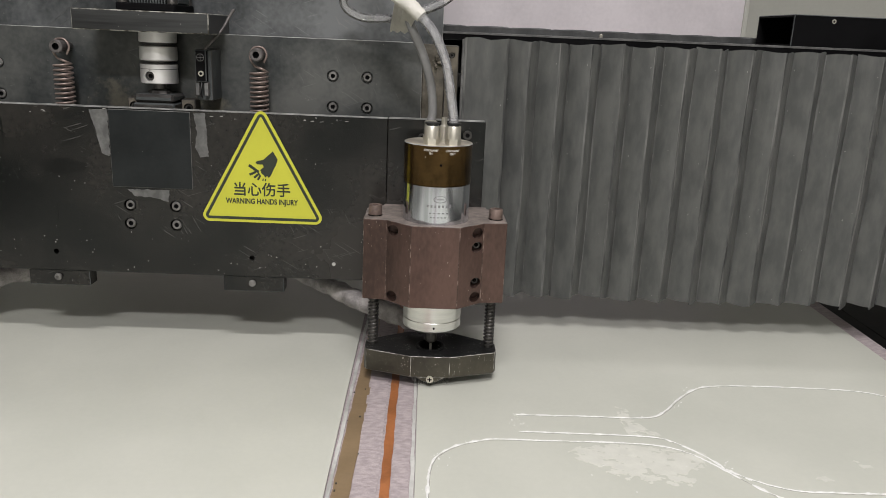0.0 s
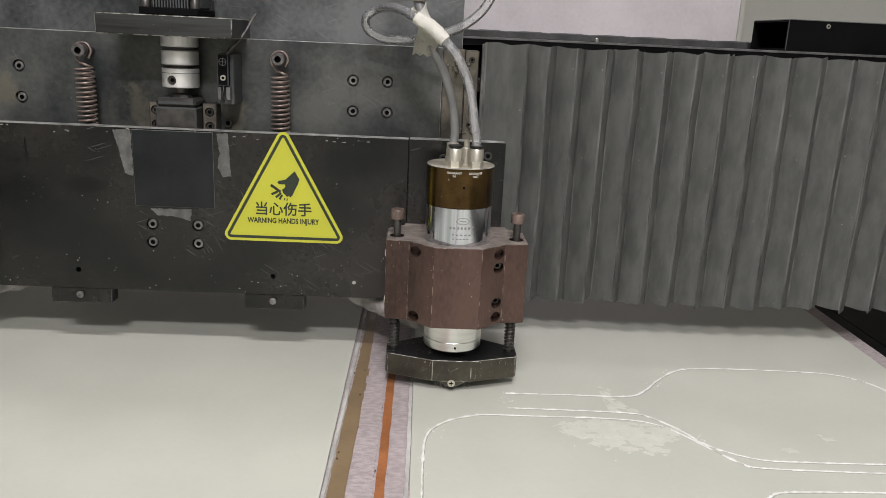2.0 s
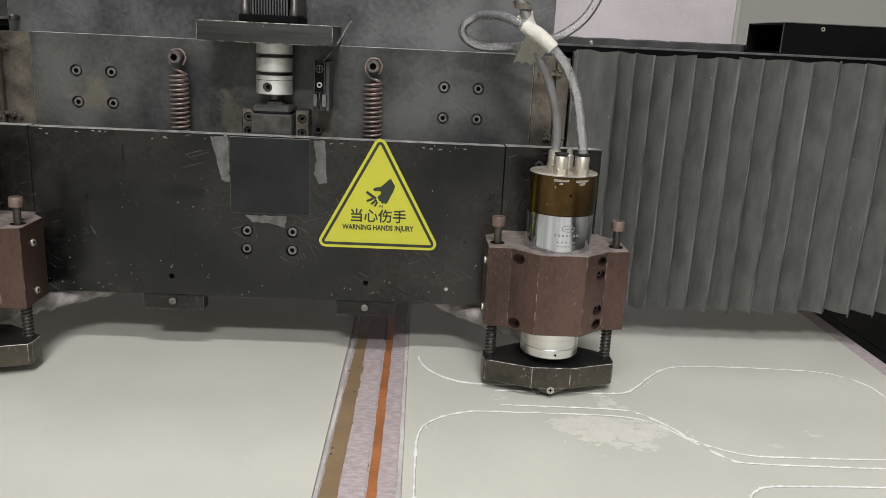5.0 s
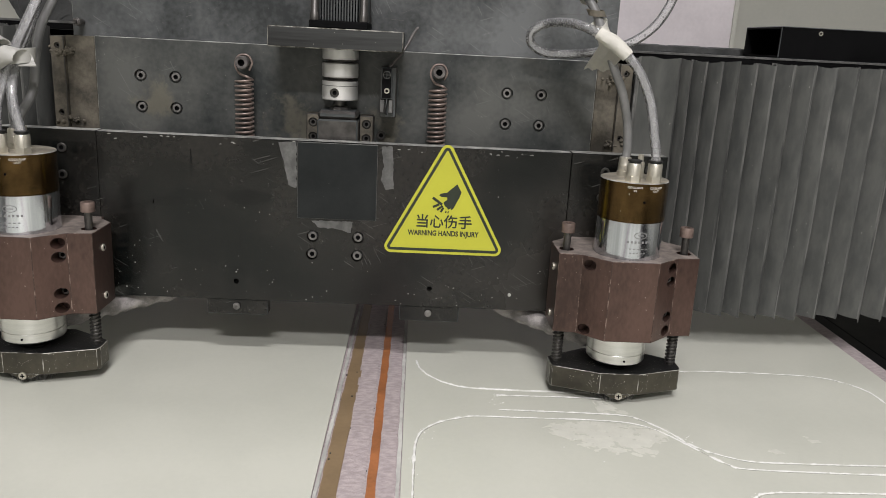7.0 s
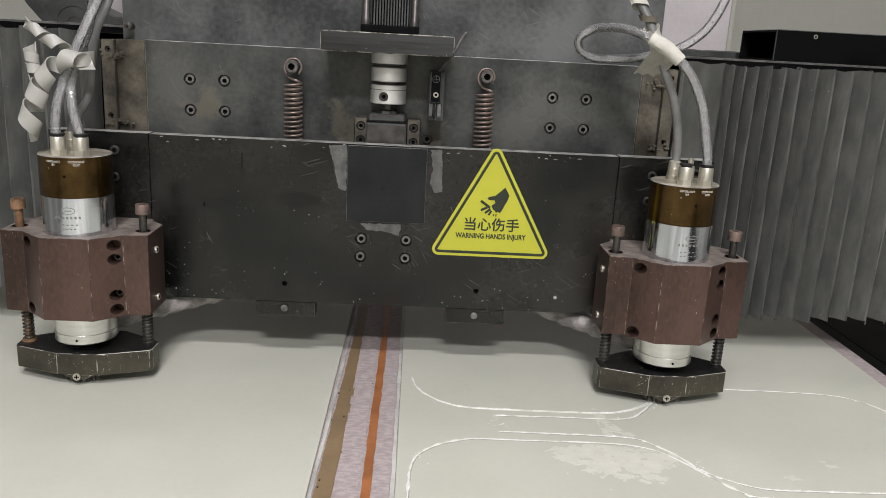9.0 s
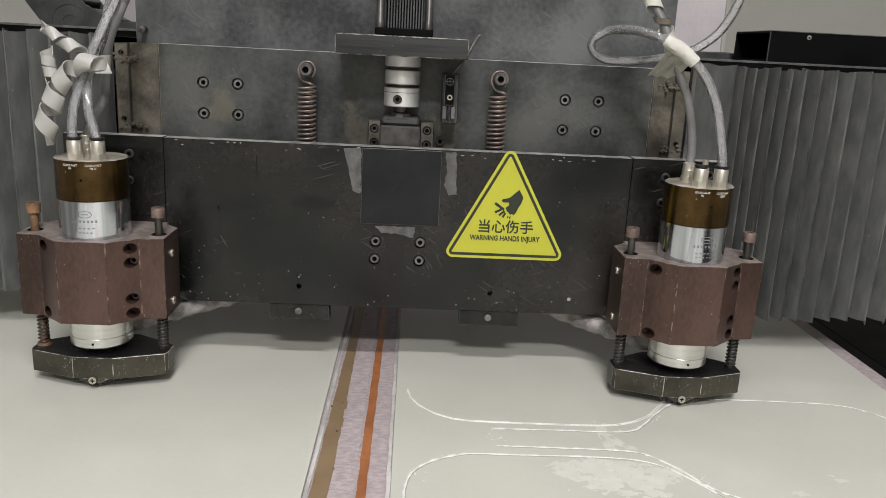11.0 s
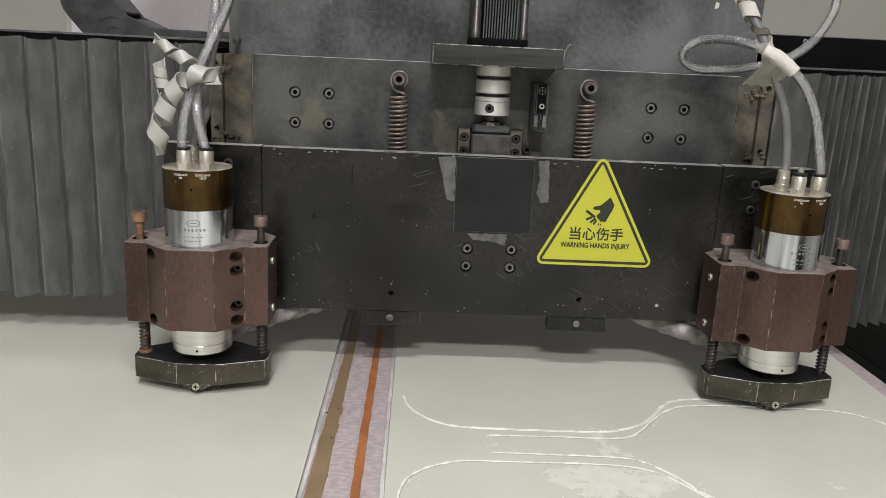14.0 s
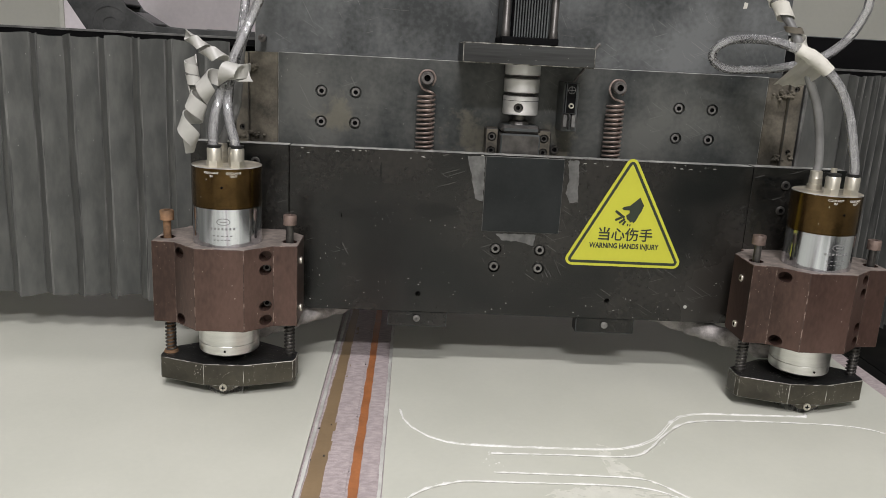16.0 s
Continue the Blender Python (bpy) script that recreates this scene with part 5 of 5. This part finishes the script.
# ---- tubes, ties and wraps ----
def tube(points, r, mat, label, name="coolant_tube"):
    b = sweep(smooth_path(points, 8), r, 16)
    if mat is TUBE:
        # beads of water in the bore
        rnd = random.Random(len(points))
        line = smooth_path(points, 8)
        for _ in range(30):
            c, q = rnd.choice(line), rnd.uniform(0.0006, 0.0016)
            c = c + Vector((rnd.uniform(-1, 1) * 0.0018, rnd.uniform(-1, 1) * 0.0018, rnd.uniform(-1, 1) * 0.003))
            b = lathe([(0, -q), (q * 0.75, -q * 0.6), (q, 0), (q * 0.75, q * 0.8), (0, q * 1.3)], c, "z", 7, b)
    return solo(name, b, mat, points[0], label, "tube", "plunge", "coolant tubes", smooth=60)


def tubes():
    r = 0.0056
    a = [(0.510, -0.092, 0.300), (0.509, -0.093, 0.312), (0.505, -0.090, 0.336), (0.498, -0.083, 0.372), (0.484, -0.079, 0.403), (0.465, -0.075, 0.425), (0.451, -0.070, 0.436), (0.434, -0.063, 0.446), (0.411, -0.030, 0.456),
         (0.387, 0.015, 0.456), (0.370, 0.030, 0.445), (0.372, 0.040, 0.430), (0.392, 0.045, 0.420), (0.424, 0.040, 0.420), (0.445, 0.020, 0.423), (0.468, 0.0, 0.430),
         (0.491, -0.010, 0.440), (0.514, -0.015, 0.460), (0.528, -0.020, 0.488), (0.533, -0.020, 0.514), (0.535, -0.01, 0.60), (0.52, 0.03, 0.72)]
    tube(a, r, TUBE, "clear plastic coolant tube looping above the spindle")
    b = [(0.4835, -0.056, 0.303), (0.485, -0.054, 0.315), (0.482, -0.052, 0.344), (0.472, -0.055, 0.378), (0.458, -0.056, 0.408), (0.443, -0.052, 0.444), (0.434, -0.045, 0.467), (0.418, -0.030, 0.497), (0.411, -0.024, 0.510), (0.39, 0.02, 0.60), (0.39, 0.06, 0.72)]
    tube(b, 0.0052, GREYHOSE, "grey rubber spindle cable rising behind the tube", "spindle_cable")
    la = [(-0.2418, -0.094, 0.300), (-0.2435, -0.094, 0.311), (-0.242, -0.090, 0.336), (-0.237, -0.080, 0.363), (-0.228, -0.070, 0.394), (-0.215, -0.060, 0.428), (-0.203, -0.050, 0.459), (-0.190, -0.050, 0.490), (-0.15, -0.03, 0.60), (-0.12, 0.0, 0.72)]
    tube(la, r, TUBE, "clear plastic coolant tube rising from the spindle")
    lb = [(-0.2170, -0.092, 0.300), (-0.2200, -0.090, 0.312), (-0.227, -0.085, 0.336), (-0.230, -0.075, 0.363), (-0.227, -0.060, 0.391), (-0.223, -0.040, 0.419), (-0.223, -0.020, 0.448), (-0.224, 0.0, 0.478), (-0.22, 0.03, 0.60), (-0.20, 0.04, 0.72)]
    tube(lb, r, TUBE, "clear plastic coolant tube rising from the spindle")
    lc = [(-0.2430, -0.056, 0.303), (-0.236, -0.052, 0.320), (-0.230, -0.030, 0.346), (-0.229, -0.020, 0.381), (-0.229, 0.0, 0.419), (-0.220, 0.020, 0.455), (-0.212, 0.020, 0.479), (-0.19, 0.03, 0.60), (-0.17, 0.05, 0.72)]
    tube(lc, 0.0052, GREYHOSE, "grey rubber spindle cable rising behind the tubes", "spindle_cable")


def tape_wrap():
    t = thing("tape_tie", (0.458, -0.04, 0.42), "crumpled white masking tape tying the tube to the cable", "tape", "plunge")
    random.seed(9)
    sleeve = smooth_path([(0.4345, -0.0635, 0.4462), (0.442, -0.067, 0.4415), (0.451, -0.070, 0.436), (0.459, -0.073, 0.430), (0.468, -0.0755, 0.4215)], 4)
    part("band", sweep(sleeve, lambda u: 0.0070 + 0.0011 * math.sin(u * 3.0), 14, squash=1.05, wobble=0.09), MASKING, t, "crumpled tape round the tube", 35)
    # the loose end folds back towards the cable
    b = bmesh.new()
    rows = []
    for i in range(9):
        u = i / 8
        left = Vector((0.4375, -0.070, 0.4365)).lerp(Vector((0.4300, -0.016, 0.4040)), u)
        right = Vector((0.4640, -0.0790, 0.4240)).lerp(Vector((0.4530, -0.044, 0.4030)), u)
        row = []
        for k in range(6):
            p = left.lerp(right, k / 5)
            p.y += 0.0022 * math.sin(k * 1.7 + u * 4) - 0.004 * math.sin(u * 3.14)
            p.z += (0.0028 * (k % 2) - 0.0012) if i == 8 else 0.0
            row.append(b.verts.new(p))
        rows.append(row)
    for p, q in zip(rows, rows[1:]):
        for k in range(5):
            b.faces.new((p[k], p[k + 1], q[k + 1], q[k]))
    bmesh.ops.solidify(b, geom=b.faces[:], thickness=0.0006)
    part("loose_end", b, MASKING, t, "torn loose tape end")
    for k, (x, y, z) in enumerate(((0.4420, -0.052, 0.4470), (0.4335, -0.044, 0.4690), (0.4215, -0.034, 0.4900), (0.4120, -0.025, 0.5080))):
        w = []
        d = Vector((-0.45, 0.2, 0.87)).normalized()
        s = d.cross(Vector((0, 1, 0))).normalized()
        u2 = s.cross(d)
        for j in range(21):
            a = 2 * math.pi * j / 20
            w.append(Vector((x, y, z)) + (s * math.cos(a) + u2 * math.sin(a)) * (0.0085 if k else 0.0070) + d * 0.006 * math.sin(a + k))
        part("cable_wrap", ribbon(w, (0.024, 0.007, 0.017, 0.014)[k], d, 0.0008), MASKING if k != 1 else DUST, t, "loose white wrap round the cable", 50)


def spiral_wraps():
    def coil(points, r0, r1, turns, width, label):
        path, acr = [], []
        line = smooth_path(points, 12)
        n = 26 * turns
        for k in range(int(n) + 1):
            u = k / n
            f = u * (len(line) - 1)
            i = min(int(f), len(line) - 2)
            p = line[i].lerp(line[i + 1], f - i)
            d = (line[i + 1] - line[i]).normalized()
            s = d.cross(Vector((0, 1, 0.1))).normalized()
            u2 = s.cross(d)
            a = 2 * math.pi * turns * u
            path.append(p + (s * math.cos(a) + u2 * math.sin(a)) * (r0 + (r1 - r0) * u))
            acr.append(d)
        b = ribbon(path, width, lambda u: acr[min(len(acr) - 1, int(round(u * (len(acr) - 1))))], 0.0011)
        solo("spiral_wrap", b, WHITECLIP, points[0], label, "cable wrap", "plunge", "spiral cable wraps", smooth=50)
    coil([(-0.206, -0.086, 0.386), (-0.230, -0.090, 0.388), (-0.250, -0.092, 0.370), (-0.260, -0.093, 0.352), (-0.266, -0.095, 0.332), (-0.277, -0.096, 0.300)], 0.0080, 0.0120, 4.3, 0.0175, "white plastic spiral cable wrap hanging loose off the tube")
    coil([(-0.268, -0.088, 0.400), (-0.266, -0.088, 0.382), (-0.262, -0.090, 0.366)], 0.0064, 0.0070, 2.6, 0.0105, "short white plastic spiral wrap end")
    coil([(-0.272, -0.085, 0.426), (-0.255, -0.086, 0.414), (-0.232, -0.088, 0.400)], 0.0035, 0.0072, 2.3, 0.0150, "short white plastic spiral wrap end")
    band = [Vector((-0.218 + 0.0125 * math.cos(2 * math.pi * k / 20), -0.072 + 0.016 * math.sin(2 * math.pi * k / 20), 0.388 + 0.002 * math.cos(2 * math.pi * k / 20))) for k in range(21)]
    solo("tube_band", ribbon(band, 0.016, (0.1, 0, 1), 0.0012), WHITECLIP, (-0.218, -0.072, 0.388), "white plastic band holding the tubes together", "cable wrap", "plunge", smooth=50)


tubes()
tape_wrap()
spiral_wraps()


# ---- drag chain behind the beam: its lower run lies in the tray, its bend rolls at half the carriage's speed ----
CHAIN = []
CHAINPLASTIC = material("grey_black_chain_plastic", (0.040, 0.042, 0.042), 0.5, 0.0, 0.3, 18, 200, 0.15, second=(0.075, 0.077, 0.075), flecks=0.25, fleck_scale=180, fleck_colour=(0.2, 0.2, 0.19))
PITCH, BEND, BEND_Z, HALF = 0.074, 0.159, 0.5585, 0.041


def link_mesh(name, b, mat):
    me = bpy.data.meshes.new(name)
    bmesh.ops.recalc_face_normals(b, faces=b.faces)
    b.to_mesh(me)
    b.free()
    me.materials.append(mat)
    return me


def drag_chain():
    t = thing("drag_chain", (0.0, 0.47, 0.3565), "dark grey plastic drag chain bending up behind the beam", "cable chain")
    # one end of a plate is full round, the other is cut straight under the next one
    out = [(-PITCH * 0.5 + HALF * 0.98 * math.cos(radians(a)), HALF * 0.98 * math.sin(radians(a))) for a in range(90, 271, 15)]
    out += [(PITCH * 0.40, -HALF * 0.98), (PITCH * 0.62, -HALF * 0.62), (PITCH * 0.70, 0), (PITCH * 0.62, HALF * 0.62), (PITCH * 0.40, HALF * 0.98)]
    plate_near = link_mesh("side_plate", prism(out, -0.046, -0.040, "y", 0.0014, False), CHAINPLASTIC)
    plate_far = link_mesh("side_plate", prism(out, 0.040, 0.046, "y", 0.0014, False), CHAINPLASTIC)
    ring = []
    for r0 in (0.030, 0.0125):
        for k in range(20):
            a0, a1 = radians(75 + 10.5 * k), radians(75 + 10.5 * (k + 1))
            ring.append([(-PITCH * 0.5 + r * math.cos(a), r * math.sin(a)) for r, a in ((r0, a0), (r0 + 0.0016, a0), (r0 + 0.0016, a1), (r0, a1))])
    b = None
    for q in ring:
        b = prism(q, -0.0470, -0.0455, "y", bm=b)
    rib = link_mesh("raised_rib", b, CHAINPLASTIC)
    bar = link_mesh("crossbar", box(-PITCH * 0.20, PITCH * 0.30, -0.040, 0.040, HALF * 0.80, HALF * 1.0, 0.0015, False), CHAINPLASTIC)
    bar_low = link_mesh("crossbar", box(-PITCH * 0.20, PITCH * 0.30, -0.040, 0.040, -HALF * 1.0, -HALF * 0.80, 0.0015, False), CHAINPLASTIC)
    for k in range(28):
        ob = new("link", plate_near)
        ob.parent = t
        for name, me in (("side_plate", plate_far), ("raised_rib", rib), ("crossbar", bar), ("crossbar", bar_low)):
            c = new(name, me)
            c.parent = ob
        CHAIN.append((ob, -0.98 + PITCH * k))


drag_chain()


def key_chain():
    for ob, at in CHAIN:
        rows = []
        for t in MOVE_T:
            bend = 0.057 + 0.5 * (travel(t) - 0.48)
            run = bend - at
            if run <= 0:
                x, z, turn = at, BEND_Z - BEND, 0.0
            elif run < math.pi * BEND:
                a = run / BEND
                x, z, turn = bend - BEND * math.sin(a), BEND_Z - BEND * math.cos(a), math.degrees(a)
            else:
                x, z, turn = bend + run - math.pi * BEND, BEND_Z + BEND, 180.0
            rows.append((t, pose(x, 0, z - 0.3565, 0, turn, 0)))
        walk(ob, rows)


def motions():
    # carriage, plunging head, table
    times = sorted(set(MOVE_T) | {0.1, 0.2, 0.3, 0.4})
    for ob in RIDE["carriage"]:
        b = BASE[ob]
        walk(ob, [(t, pose(b.x + travel(t), b.y, b.z)) for t in MOVE_T])
    for ob in RIDE["plunge"]:
        b = BASE[ob]
        walk(ob, [(t, pose(b.x + travel(t), b.y, b.z + lift(t))) for t in times])
    for ob in RIDE["table"]:
        b = BASE[ob]
        walk(ob, [(t, pose(b.x, b.y + feed(t), b.z)) for t in MOVE_T])
    key_chain()
    key_bellows()
    key_cuts()


motions()
